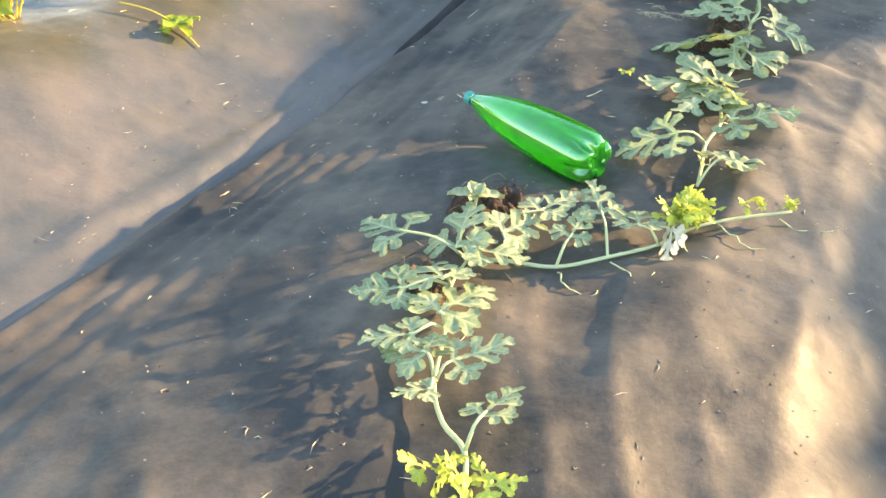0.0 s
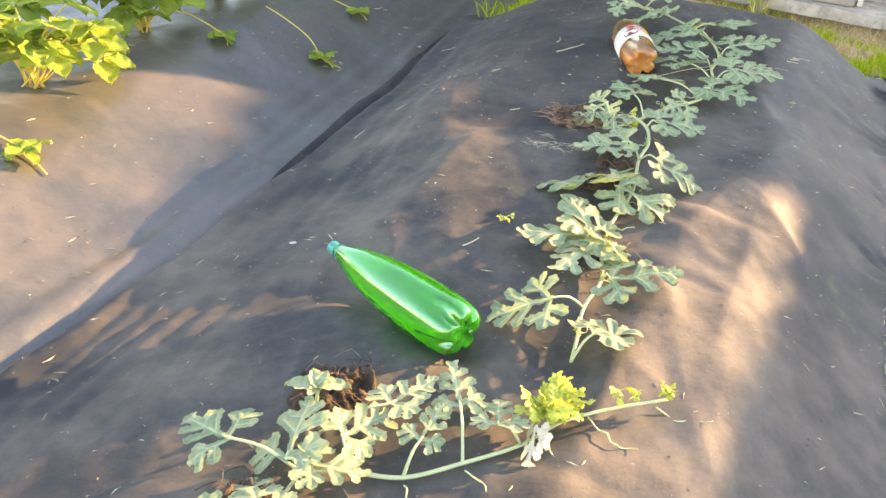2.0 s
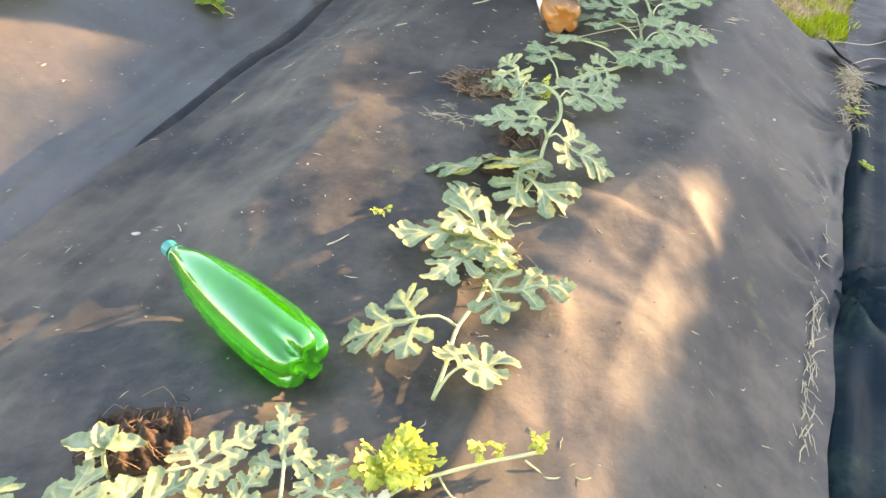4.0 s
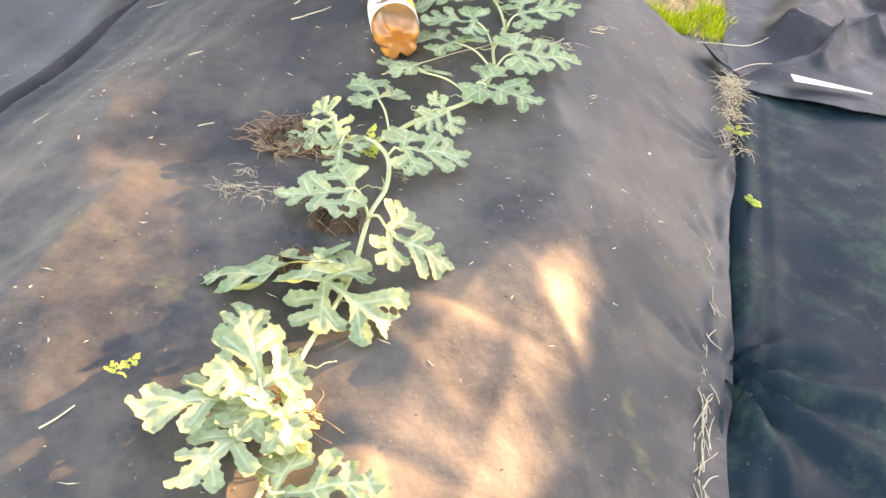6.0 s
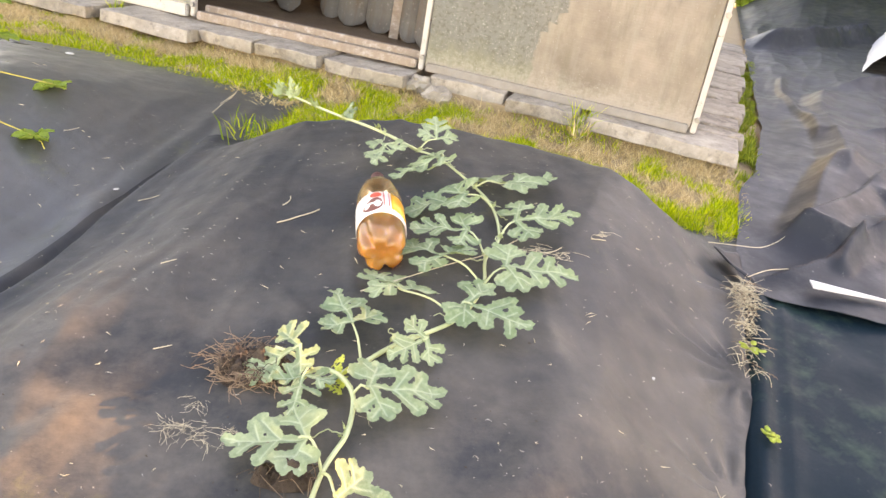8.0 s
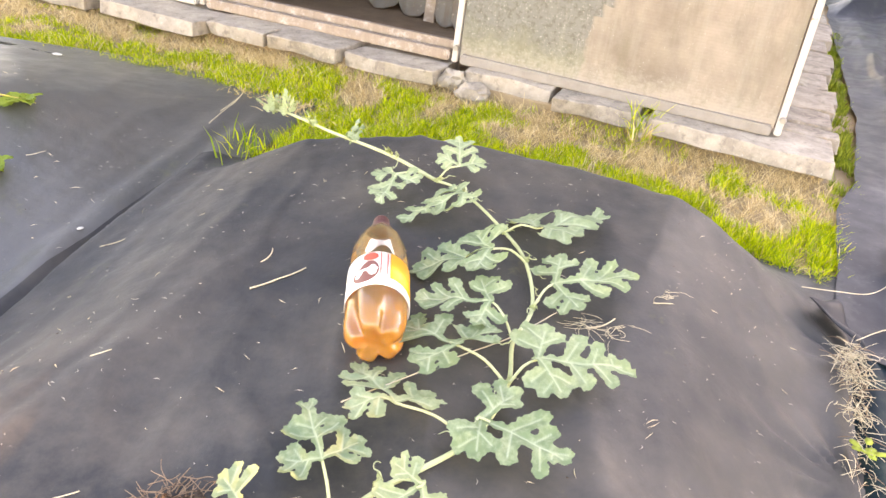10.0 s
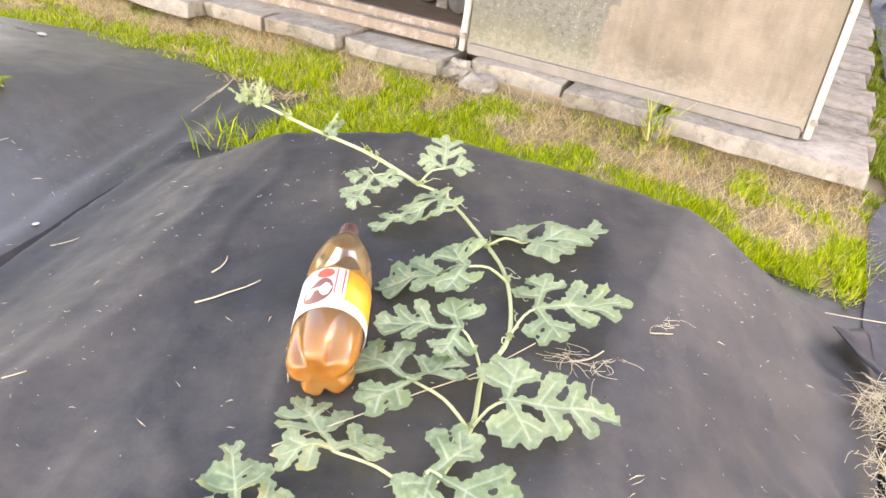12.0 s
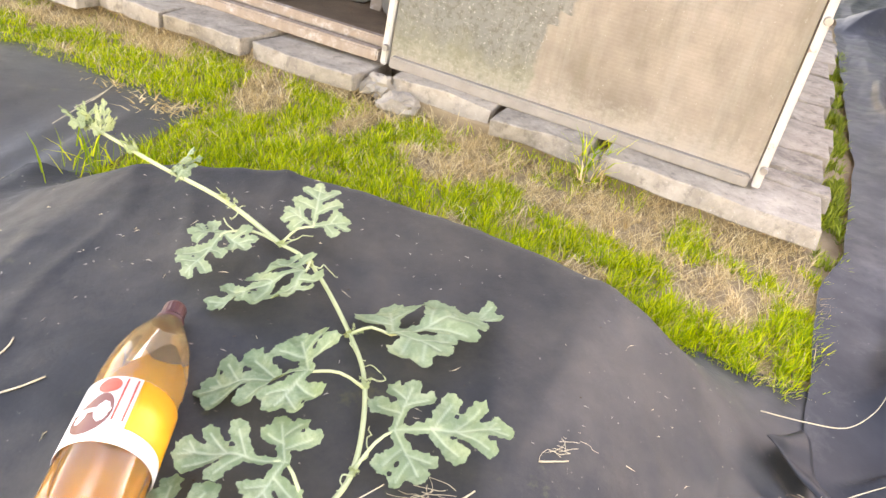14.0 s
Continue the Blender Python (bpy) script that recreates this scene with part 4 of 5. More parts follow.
near_vine = vine("watermelon_vine", "young watermelon vine trailing over black fabric", (
    ((-0.028, 0.40, 0.012), (-0.026, 0.452, 0.014), (-0.023, 0.521, 0.016), (-0.047, 0.572, 0.015), (-0.058, 0.632, 0.02), (-0.046, 0.727, 0.025), (-0.039, 0.819, 0.025),
     (-0.014, 0.896, 0.02), (0.005, 0.98, 0.01)),
    ((-0.014, 0.896, 0.02), (0.045, 0.904, 0.014), (0.119, 0.898, 0.012), (0.198, 0.918, 0.013), (0.28, 0.947, 0.014), (0.34, 0.979, 0.016), (0.418, 1.003, 0.018), (0.506, 1.022, 0.025))), 0.0034)
mid_vine = vine("watermelon_vine", "watermelon vine with grey-green lobed leaves rooted in a planting hole", (
    ((0.63, 1.985, 0.0), (0.66, 1.992, 0.03), (0.695, 1.975, 0.035), (0.718, 1.93, 0.03), (0.705, 1.858, 0.022), (0.666, 1.79, 0.02), (0.616, 1.652, 0.02), (0.538, 1.52, 0.02), (0.501, 1.424, 0.02),
     (0.478, 1.334, 0.018), (0.431, 1.257, 0.016), (0.41, 1.195, 0.015), (0.385, 1.126, 0.02)),
    ((0.63, 1.985, 0.0), (0.64, 2.02, 0.03), (0.60, 2.035, 0.045))), 0.0044)
far_vine = vine("watermelon_vine", "long watermelon vine running past a bottle", (
    ((0.66, 1.99, 0.0), (0.742, 2.03, 0.012), (0.804, 2.073, 0.015), (0.93, 2.151, 0.016), (1.0, 2.25, 0.015), (1.028, 2.349, 0.015), (1.073, 2.421, 0.02), (1.086, 2.543, 0.02),
     (1.065, 2.642, 0.02), (1.005, 2.787, 0.02), (0.955, 2.835, 0.022)),
    ((0.955, 2.835, 0.022), (0.86, 2.92, 0.045), (0.74, 2.99, 0.075), (0.65, 3.04, 0.10), (0.612, 3.07, 0.115))), 0.0044)

# far vine
leaf(far_vine, 1.000, 2.845, 0.05, -8, 0.088, 26, 1.25)
leaf(far_vine, 0.871, 2.831, 0.044, 156, 0.107, -10, 0.99, 6)
leaf(far_vine, 0.997, 2.729, 0.049, 103, 0.144, -17, 0.97, 10)
leaf(far_vine, 1.015, 2.526, 0.061, 78, 0.147, -23, 1.07, -3)
leaf(far_vine, 1.117, 2.617, 0.045, -63, 0.173, 2, 0.96, -8)
leaf(far_vine, 1.118, 2.468, 0.035, -94, 0.139, 16, 1.03, 13)
leaf(far_vine, 1.043, 2.271, 0.042, -96, 0.145, 3, 1.00, 18)
leaf(far_vine, 0.998, 2.408, 0.045, 79, 0.126, -5, 1.01, -14)
leaf(far_vine, 0.927, 2.289, 0.051, 39, 0.150, -10, 1.10, -1)
leaf(far_vine, 0.826, 2.181, 0.052, 21, 0.132, -10, 1.08, 4)
leaf(far_vine, 0.942, 2.167, 0.041, -129, 0.137, 2, 1.06, 14)
leaf(far_vine, 0.853, 2.052, 0.043, 126, 0.089, -8, 1.03, -36)
leaf(far_vine, 0.729, 2.093, 0.044, 10, 0.117, 2, 0.98, -5)
# vine from the planting hole towards the near end
leaf(mid_vine, 0.639, 2.028, 0.053, 106, 0.111, -31, 1.00, -5)
leaf(mid_vine, 0.643, 1.968, 0.041, 170, 0.089, -3, 1.04, 2)
leaf(mid_vine, 0.738, 1.923, 0.046, -90, 0.127, -4, 1.02, 11)
leaf(mid_vine, 0.647, 1.833, 0.046, 81, 0.122, -12, 1.04, -11)
leaf(mid_vine, 0.675, 1.704, 0.064, -114, 0.121, -30, 1.12, 11)
leaf(mid_vine, 0.580, 1.650, 0.066, 71, 0.190, -15, 0.82, 16, False, 0.30)
leaf(mid_vine, 0.575, 1.632, 0.048, -130, 0.172, -9, 0.88, 14, False, 0.35)
leaf(mid_vine, 0.473, 1.443, 0.041, 92, 0.132, 3, 1.00, 1)
leaf(mid_vine, 0.484, 1.449, 0.045, 9, 0.150, 6, 0.88, 8)
leaf(mid_vine, 0.484, 1.415, 0.044, 134, 0.127, -8, 1.00, -0)
leaf(mid_vine, 0.493, 1.397, 0.058, -49, 0.089, -27, 1.15, 14)
leaf(mid_vine, 0.487, 1.315, 0.037, -101, 0.126, 13, 1.06, 7)
leaf(mid_vine, 0.366, 1.237, 0.062, 89, 0.116, -29, 1.18, -8)
leaf(mid_vine, 0.416, 1.140, 0.055, -55, 0.106, -15, 1.10, -3)
# nearest vine
leaf(near_vine, -0.109, 0.932, 0.050, 48, 0.100, -13, 1.06, -13)
leaf(near_vine, -0.101, 0.791, 0.045, 92, 0.078, -7, 1.02, -11)
leaf(near_vine, -0.084, 0.696, 0.043, 98, 0.069, -5, 1.00, -1)
leaf(near_vine, -0.068, 0.655, 0.048, 59, 0.075, -19, 1.06, -7)
leaf(near_vine, -0.062, 0.601, 0.043, 106, 0.045, 3, 1.00, 7)
leaf(near_vine, -0.037, 0.649, 0.041, -69, 0.081, 9, 0.96, -3)
leaf(near_vine, -0.006, 0.547, 0.043, -39, 0.070, -5, 0.97, -20)
leaf(near_vine, -0.002, 0.887, 0.044, -96, 0.077, -3, 1.01, 3)
leaf(near_vine, -0.032, 0.899, 0.039, -16, 0.108, 12, 0.86, -16)
leaf(near_vine, 0.038, 0.938, 0.045, -48, 0.089, -4, 1.02, 18)
leaf(near_vine, 0.099, 1.003, 0.044, -51, 0.091, 3, 0.97, -6)
leaf(near_vine, 0.140, 0.934, 0.041, -30, 0.070, 12, 0.89, 1)
leaf(near_vine, 0.199, 1.002, 0.040, 3, 0.086, 6, 0.94, -7)
leaf(near_vine, 0.247, 0.955, 0.044, -7, 0.076, -8, 1.01, -8)
leaf(near_vine, -0.055, 0.735, 0.045, -40, 0.104, -3, 1.00, 0)
leaf(near_vine, -0.052, 0.803, 0.047, 15, 0.091, -14, 1.04, -5)
shoot(near_vine, 0.335, 1.000, 0.030, 0.042, 34, 3)
shoot(near_vine, -0.035, 0.475, 0.02, 0.045, 10, 5)
shoot(near_vine, 0.445, 1.015, 0.03, 0.03, 4, 6)
shoot(near_vine, 0.506, 1.025, 0.03, 0.03, 5, 7)
shoot(mid_vine, 0.325, 1.508, 0.03, 0.022, 5, 9)
shoot(mid_vine, 0.70, 1.985, 0.012, 0.032, 6, 11)
shoot(far_vine, 0.612, 3.070, 0.118, 0.060, 7, 12, M_TIP, "vine_tip", 75, 40)
shoot(far_vine, 0.640, 3.050, 0.108, 0.050, 5, 13, M_TIP, "vine_tip", 70, 10)
shoot(far_vine, 0.700, 3.012, 0.090, 0.045, 4, 14, M_TIP, "vine_tip", 60, 100)
shoot(far_vine, 0.775, 2.972, 0.070, 0.055, 4, 15, M_LEAF, "young_leaves", 45, -20)
shoot(far_vine, 0.860, 2.925, 0.050, 0.040, 3, 16, M_TIP, "side_shoot", 60, 140)
for n, (x, y, a) in enumerate(((0.32, 0.965, 150), (0.38, 0.99, -150), (0.12, 0.885, 170), (0.2, 0.905, -120), (0.49, 1.02, -100))):
    tendril(near_vine, x, y, 0.012, a, 0.09, n)
for n, (x, y, a) in enumerate(((1.07, 2.42, -80), (0.96, 2.84, -30), (1.08, 2.55, -60), (0.86, 2.91, 160))):
    tendril(far_vine, x, y, 0.02, a, 0.09, 20 + n)


for n, (x, y) in enumerate(((0.80, 2.075), (0.93, 2.15), (1.0, 2.25), (1.028, 2.35), (1.075, 2.42), (1.085, 2.545), (1.065, 2.64), (1.005, 2.785), (0.955, 2.835), (0.87, 2.91))):
    shoot(far_vine, x, y, 0.022 if n < 9 else 0.045, 0.016, 3, 40 + n, M_TIP, "side_shoot", 70)
    tendril(far_vine, x, y, 0.02, 37 * n, 0.05, 60 + n)
for n, (x, y) in enumerate(((0.70, 1.86), (0.616, 1.652), (0.538, 1.52), (0.478, 1.334), (0.41, 1.195))):
    shoot(mid_vine, x, y, 0.022, 0.018, 3, 80 + n, M_TIP, "side_shoot", 70)
    tendril(mid_vine, x, y, 0.02, 50 + 67 * n, 0.06, 90 + n)


seedling = tagged(new("seedling"), "small seedling with two pale leaves beside the soil", "seedling")
mesh_part("stem", *tube([(0.0, 1.02, surf(0, 1.02)), (-0.003, 1.018, surf(0, 1.02) + 0.03), (0.0, 1.015, surf(0, 1.02) + 0.055)], 0.003, 6, 0.8), M_STEM, seedling)
SEEDLING_LEAVES = ((80, 0.048, 8), (-75, 0.046, 4), (20, 0.034, 30), (-25, 0.030, 35), (150, 0.026, 20))
dead = new("withered_leaf", leaf_mesh("withered_leaf", 410, 0.075, 0.55, M_DEAD, 1.2))
dead.parent = near_vine
tagged(dead, "bleached withered leaf")
dead.matrix_world = pose(0.300, 0.955, surf(0.30, 0.955) + 0.035, 0, 0, 150) @ pose(0, 0, 0, -28, 15, 0)


# ---- bottles ----
def bottle_profile(length, r):
    return [(0.004, r * 0.45), (0.0, r * 0.62), (0.004, r * 0.80), (0.018, r * 0.95), (0.04, r), (length * 0.30, r), (length * 0.33, r * 0.985), (length * 0.36, r),
            (length * 0.52, r), (length * 0.55, r * 0.985), (length * 0.58, r), (length * 0.68, r * 0.93), (length * 0.78, r * 0.76), (length * 0.86, r * 0.52),
            (length * 0.91, r * 0.33), (length * 0.93, r * 0.27), (length * 0.945, r * 0.27)]


def petals(length):
    """Five feet moulded into the base."""
    def dent(a, y):
        k_ = smooth(length * 0.20, 0.0, y)
        return 1.0 - 0.40 * k_ * (0.5 + 0.5 * math.cos(5 * a)) ** 3
    return dent


def cap_mesh(length, r, parent, material, label):
    y0 = length * 0.945
    prof = [(y0 - 0.002, r * 0.29), (y0, r * 0.30), (y0 + 0.016, r * 0.30), (length, r * 0.27), (length + 0.0005, r * 0.1)]
    ob = mesh_part("cap", *lathe(prof, 36, lambda a, y: 1 + 0.015 * math.cos(18 * a)), material, parent, label, shade=False)
    ring = [(y0 - 0.012, r * 0.27), (y0 - 0.011, r * 0.36), (y0 - 0.007, r * 0.36), (y0 - 0.006, r * 0.27)]
    mesh_part("neck_ring", *lathe(ring, 30), material, parent, shade=True)
    return ob


def lay(root, x, y, heading, pitch, r, roll=0.0, lift=0.0):
    root.matrix_world = Matrix.Translation((x, y, surf(x, y) + r + lift)) @ pose(0, 0, 0, 0, 0, heading) @ pose(0, 0, 0, pitch) @ pose(0, 0, 0, 0, roll, 0)


def tapered_profile(length, r):
    return [(0.004, r * 0.45), (0.0, r * 0.60), (0.004, r * 0.78), (0.016, r * 0.93), (0.035, r * 0.99), (length * 0.20, r), (length * 0.34, r * 0.985), (length * 0.48, r * 0.93),
            (length * 0.60, r * 0.84), (length * 0.70, r * 0.73), (length * 0.79, r * 0.58), (length * 0.86, r * 0.43), (length * 0.91, r * 0.31), (length * 0.93, r * 0.27), (length * 0.945, r * 0.27)]


green = tagged(new("plastic_bottle"), "green plastic bottle lying full on the black fabric", "bottle", "bottles on the bed")
mesh_part("body", *lathe(tapered_profile(0.345, 0.051), 72, petals(0.345)), M_GREEN_PET, green, "glossy green plastic")
cap_mesh(0.345, 0.042, green, M_CAP_TEAL, "teal screw cap")
green.matrix_world = pose(0.220, 1.173, -0.104, 0, 0, 41.5) @ pose(0, 0, 0, 1.0) @ pose(0, 0, 0, 0, 20, 0)

orange = tagged(new("plastic_bottle"), "clear plastic bottle half full of orange drink lying on the fabric", "bottle", "bottles on the bed")
OL, OR = 0.365, 0.0505
mesh_part("body", *lathe(bottle_profile(OL, OR), 60, petals(OL)), M_CLEAR, orange, "clear plastic with moulded feet")
inner = [(y + (0.002 if y < 0.03 else 0), r - 0.0016) for y, r in bottle_profile(OL, OR)]
dr_verts, dr_faces = lathe(inner, 60, petals(OL))
dr_verts = [(x, y, min(z, max(-r_ - 1, 0.032 - 0.20 * y))) for (x, y, z), r_ in zip(dr_verts, [1] * len(dr_verts))]
mesh_part("drink", dr_verts, dr_faces, M_DRINK, orange, "orange drink")
cap_mesh(OL, OR, orange, M_CAP_BROWN, "maroon screw cap")


def band(name, y0, y1, a0, a1, r, material, parent, label="", wave=0.0):
    n = max(4, int(abs(a1 - a0) / 6))
    verts, faces = [], []
    for i in range(n + 1):
        a = radians(a0 + (a1 - a0) * i / n)
        for y in (y0 + wave * math.sin(3 * a), y1):
            for rr in (r, r + 0.0006):
                verts.append((rr * math.cos(a), y, rr * math.sin(a)))
    for i in range(n):
        b = i * 4
        faces += [(b + 1, b + 5, b + 7, b + 3), (b, b + 2, b + 6, b + 4), (b, b + 4, b + 5, b + 1), (b + 2, b + 3, b + 7, b + 6)]
    faces += [(0, 1, 3, 2), (n * 4, n * 4 + 2, n * 4 + 3, n * 4 + 1)]
    return mesh_part(name, verts, faces, material, parent, label)


def blob(name, yc, ac, dy, da, r, material, parent, cut=0.0):
    """A round printed patch that follows the label's curve."""
    verts = [(r * math.cos(radians(ac)), yc, r * math.sin(radians(ac)))]
    n = 28
    for i in range(n):
        t = 2 * math.pi * i / n
        s = 1.0 - cut * max(0.0, math.cos(t - 0.9)) ** 2
        a = radians(ac + da * math.cos(t) * s)
        verts.append((r * math.cos(a), yc + dy * math.sin(t) * s, r * math.sin(a)))
    return mesh_part(name, verts, [(0, 1 + i, 1 + (i + 1) % n) for i in range(n)], material, parent)


LR = OR + 0.0008
label_ = band("label", 0.084, 0.178, -70, 250, LR, M_LABEL_WHITE, orange, "white and orange paper label")
band("colour_panel", 0.106, 0.177, -20, 72, LR + 0.0009, M_LABEL_ORANGE, label_, "orange printed panel")
band("colour_panel", 0.086, 0.102, -20, 62, LR + 0.0009, M_LABEL_WHITE, label_, "pale printed strip")
blob("printed_patch", 0.126, 118, 0.032, 26, LR + 0.0012, M_LABEL_DARK, label_, 0.5)
blob("printed_patch", 0.164, 108, 0.011, 14, LR + 0.0013, M_LABEL_RED, label_)
band("printed_bar", 0.124, 0.130, 94, 140, LR + 0.0018, M_LABEL_WHITE, label_, "white stripe")
band("printed_bar", 0.114, 0.174, 76, 78, LR + 0.0012, M_LABEL_RED, label_, "thin red stripe")
band("printed_bar", 0.114, 0.174, 88, 90, LR + 0.0012, M_LABEL_RED, label_, "thin red stripe")
lay(orange, 0.803, 2.305, -4.5, 5.0, OR, 0, -0.006)


# ---- planting holes ----
def soil_patch(x, y, rx, ry, heading, seed, label):
    """Loose soil showing through a slit in the fabric."""
    rng = random.Random(seed)
    n, rings = 56, 14
    verts, faces = [], []
    ca, sa = math.cos(radians(heading)), math.sin(radians(heading))
    for j in range(rings + 1):
        for i in range(n):
            t = 2 * math.pi * i / n
            r = j / rings * (1 + 0.28 * nz(math.cos(t), math.sin(t), 0.7, seed))
            a, b = rx * r * math.cos(t), ry * r * math.sin(t)
            px, py = x + ca * a - sa * b, y + sa * a + ca * b
            up = 0.020 * (1 - (j / rings) ** 2) + 0.026 * nz(px, py, 0.022, seed + 2) + 0.016 * nz(px, py, 0.009, seed + 5)
            verts.append((px, py, surf(px, py) + 0.006 + max(up, -0.001) * (1 if j < rings else 0)))
    for j in range(rings):
        for i in range(n):
            a, b = j * n + i, j * n + (i + 1) % n
            faces.append((a, b, b + n, a + n))
    ob = tagged(mesh_part("soil_patch", verts, faces, M_SOIL), label, "soil", "planting holes")
    for q in range(60):
        t, r = rng.uniform(0, 6.28), rng.uniform(0.1, 1.05)
        px, py = x + ca * rx * r * math.cos(t) - sa * ry * r * math.sin(t), y + sa * rx * r * math.cos(t) + ca * ry * r * math.sin(t)
        a = rng.uniform(0, 6.28)
        ln = rng.uniform(0.015, 0.05)
        z = surf(px, py) + 0.022
        pts = [Vector((px, py, z)), Vector((px + ln * 0.5 * math.cos(a), py + ln * 0.5 * math.sin(a), z + rng.uniform(0, 0.012))),
               Vector((px + ln * math.cos(a + 0.4), py + ln * math.sin(a + 0.4), z - 0.008))]
        mesh_part("root_fibre", *tube(pts, 0.0006, 4), M_ROOT if q % 3 == 0 else M_SOIL, ob)
    return ob


soil_patch(0.020, 1.072, 0.068, 0.052, 20, 1.0, "dark crumbly soil in a cut in the fabric")
soil_patch(0.566, 2.035, 0.060, 0.048, -18, 2.0, "dry soil and roots in a planting hole")
soil_patch(0.555, 1.71, 0.058, 0.022, -20, 3.0, "strip of brown soil under the vine leaves")
soil_patch(0.50, 1.435, 0.045, 0.018, -15, 4.0, "small strip of brown soil under the leaves")
soil_patch(-0.075, 0.845, 0.03, 0.05, 20, 6.0, "brown soil beneath a young vine")
soil_patch(0.615, 1.80, 0.05, 0.022, -20, 5.0, "brown soil showing under a leaf")


# ---- strawberries on the neighbouring bed ----
def berry_leaflet(length, seed):
    rng = random.Random(seed)
    verts, faces, veins = [], [], []
    n = 11
    for j in range(n + 1):
        t = j / n
        w = 0.42 * length * math.sin(math.pi * min(1, t * 0.94 + 0.06)) ** 0.75
        tooth = 1 + (0.07 if j % 2 else -0.05)
        for i, s in enumerate((-1.0, -0.5, 0.0, 0.5, 1.0)):
            z = length * (0.16 * abs(s) - 0.22 * t * t + 0.03 * math.sin(t * 19) * abs(s))
            verts.append(Vector((s * w * (tooth if abs(s) == 1 else 1), t * length, z)))
            veins.append(1.0 if i == 2 else (0.35 if j % 2 else 0.0))
    for j in range(n):
        for i in range(4):
            a = j * 5 + i
            faces.append((a, a + 1, a + 6, a + 5))
    return verts, faces, veins


for a_, size, lift in SEEDLING_LEAVES:
    v_, f_, ve_ = berry_leaflet(size, 300 + a_)
    m_ = pose(0.0, 1.015, surf(0, 1.02) + 0.055, 0, 0, a_) @ pose(0, 0, 0, lift)
    ob = mesh_part("leaf", [m_ @ Vector((q.x * 0.75, q.y, q.z)) for q in v_], f_, M_LEAF, seedling)
    at = ob.data.attributes.new("vein", "FLOAT", "POINT")
    for n, w in enumerate(ve_):
        at.data[n].value = w


def berry_leaf(root, x, y, z, heading, lift, size, seed, foot, stalk=True):
    rng = random.Random(seed)
    verts, faces, veins = [], [], []
    m0 = Matrix.Translation((x, y, z)) @ pose(0, 0, 0, 0, 0, heading) @ pose(0, 0, 0, lift, rng.uniform(-20, 20), 0)
    for a in (0, 78, -78):
        v, f, ve = berry_leaflet(size * rng.uniform(0.9, 1.1), seed + a)
        m = m0 @ pose(0, 0, 0, 0, 0, a) @ pose(0, 0.006, 0)
        k0 = len(verts)
        verts += [m @ q for q in v]
        faces += [tuple(k0 + q for q in ff) for ff in f]
        veins += ve
    ob = mesh_part("leaf", verts, faces, M_BERRY, root)
    at = ob.data.attributes.new("vein", "FLOAT", "POINT")
    for i, w in enumerate(veins):
        at.data[i].value = w
    if not stalk:
        return
    mid = Vector(foot).lerp(Vector((x, y, z)), 0.55) + Vector((0, 0, 0.03))
    mesh_part("petiole", *tube([foot, mid, (x, y, z)], 0.0026, 6, 0.8), M_PETIOLE, ob)


def strawberry(x, y, count, spread, high, seed, label):
    root = tagged(new("strawberry_plant"), label, "strawberry plant", "strawberry plants on the next bed")
    rng = random.Random(seed)
    foot = (x, y, surf(x, y))
    bm = bmesh.new()
    bmesh.ops.create_icosphere(bm, subdivisions=2, radius=0.016)
    bmesh.ops.scale(bm, vec=(1, 1, 0.8), verts=bm.verts)
    bmesh.ops.translate(bm, vec=(x, y, surf(x, y) + 0.006), verts=bm.verts)
    part("crown", bm, M_ROOT, root, "brown crown", True)
    for i in range(count):
        a = 360 * i / count * 1.618 + rng.uniform(-25, 25)
        r = spread * rng.uniform(0.25, 1.0)
        px, py = x - r * math.sin(radians(a)), y + r * math.cos(radians(a))
        berry_leaf(root, px, py, surf(px, py) + high * rng.uniform(0.45, 1.0), a, rng.uniform(-30, 20), rng.uniform(0.07, 0.10), seed * 50 + i, (x + rng.gauss(0, 0.012), y + rng.gauss(0, 0.012), foot[2]))
    return root


plant = strawberry(-0.805, 2.15, 26, 0.17, 0.19, 1, "lush strawberry plant growing through black fabric")
for x, y, h, way in ((-0.66, 2.225, 0.055, -70), (-0.70, 2.26, 0.06, 10)):
    berry_leaf(plant, x, y, surf(x, y) + h, way, -8, 0.085, 700 + way, (-0.80, 2.15, surf(-0.80, 2.15)))
strawberry(-0.65, 2.60, 26, 0.16, 0.17, 2, "leafy strawberry plant further along the bed")
strawberry(-1.08, 1.75, 18, 0.16, 0.15, 3, "yellow-green strawberry plant in black fabric")
strawberry(-1.02, 2.55, 16, 0.16, 0.17, 4, "strawberry plant with dense leaves")
strawberry(-0.50, 2.98, 18, 0.12, 0.16, 6, "bushy strawberry plant in the middle of the bed")
strawberry(-0.30, 3.39, 16, 0.20, 0.16, 5, "strawberry plant near the end of the bed")


def runner(points, label):
    line = [Vector((x, y, surf(x, y) + h)) for x, y, h in points]
    root = tagged(mesh_part("strawberry_runner", *tube(line, 0.0022, 6, 0.8), M_PETIOLE), label, "runner", "strawberry runners")
    x, y, h = points[-2]
    for i, a in enumerate((20, 130, 250)):
        berry_leaf(root, x + 0.012 * math.cos(a), y + 0.012 * math.sin(a), surf(x, y) + 0.014, (-60, 40, 150)[i], 22, 0.042, 900 + i + int(100 * x), line[-2], False)
    return root


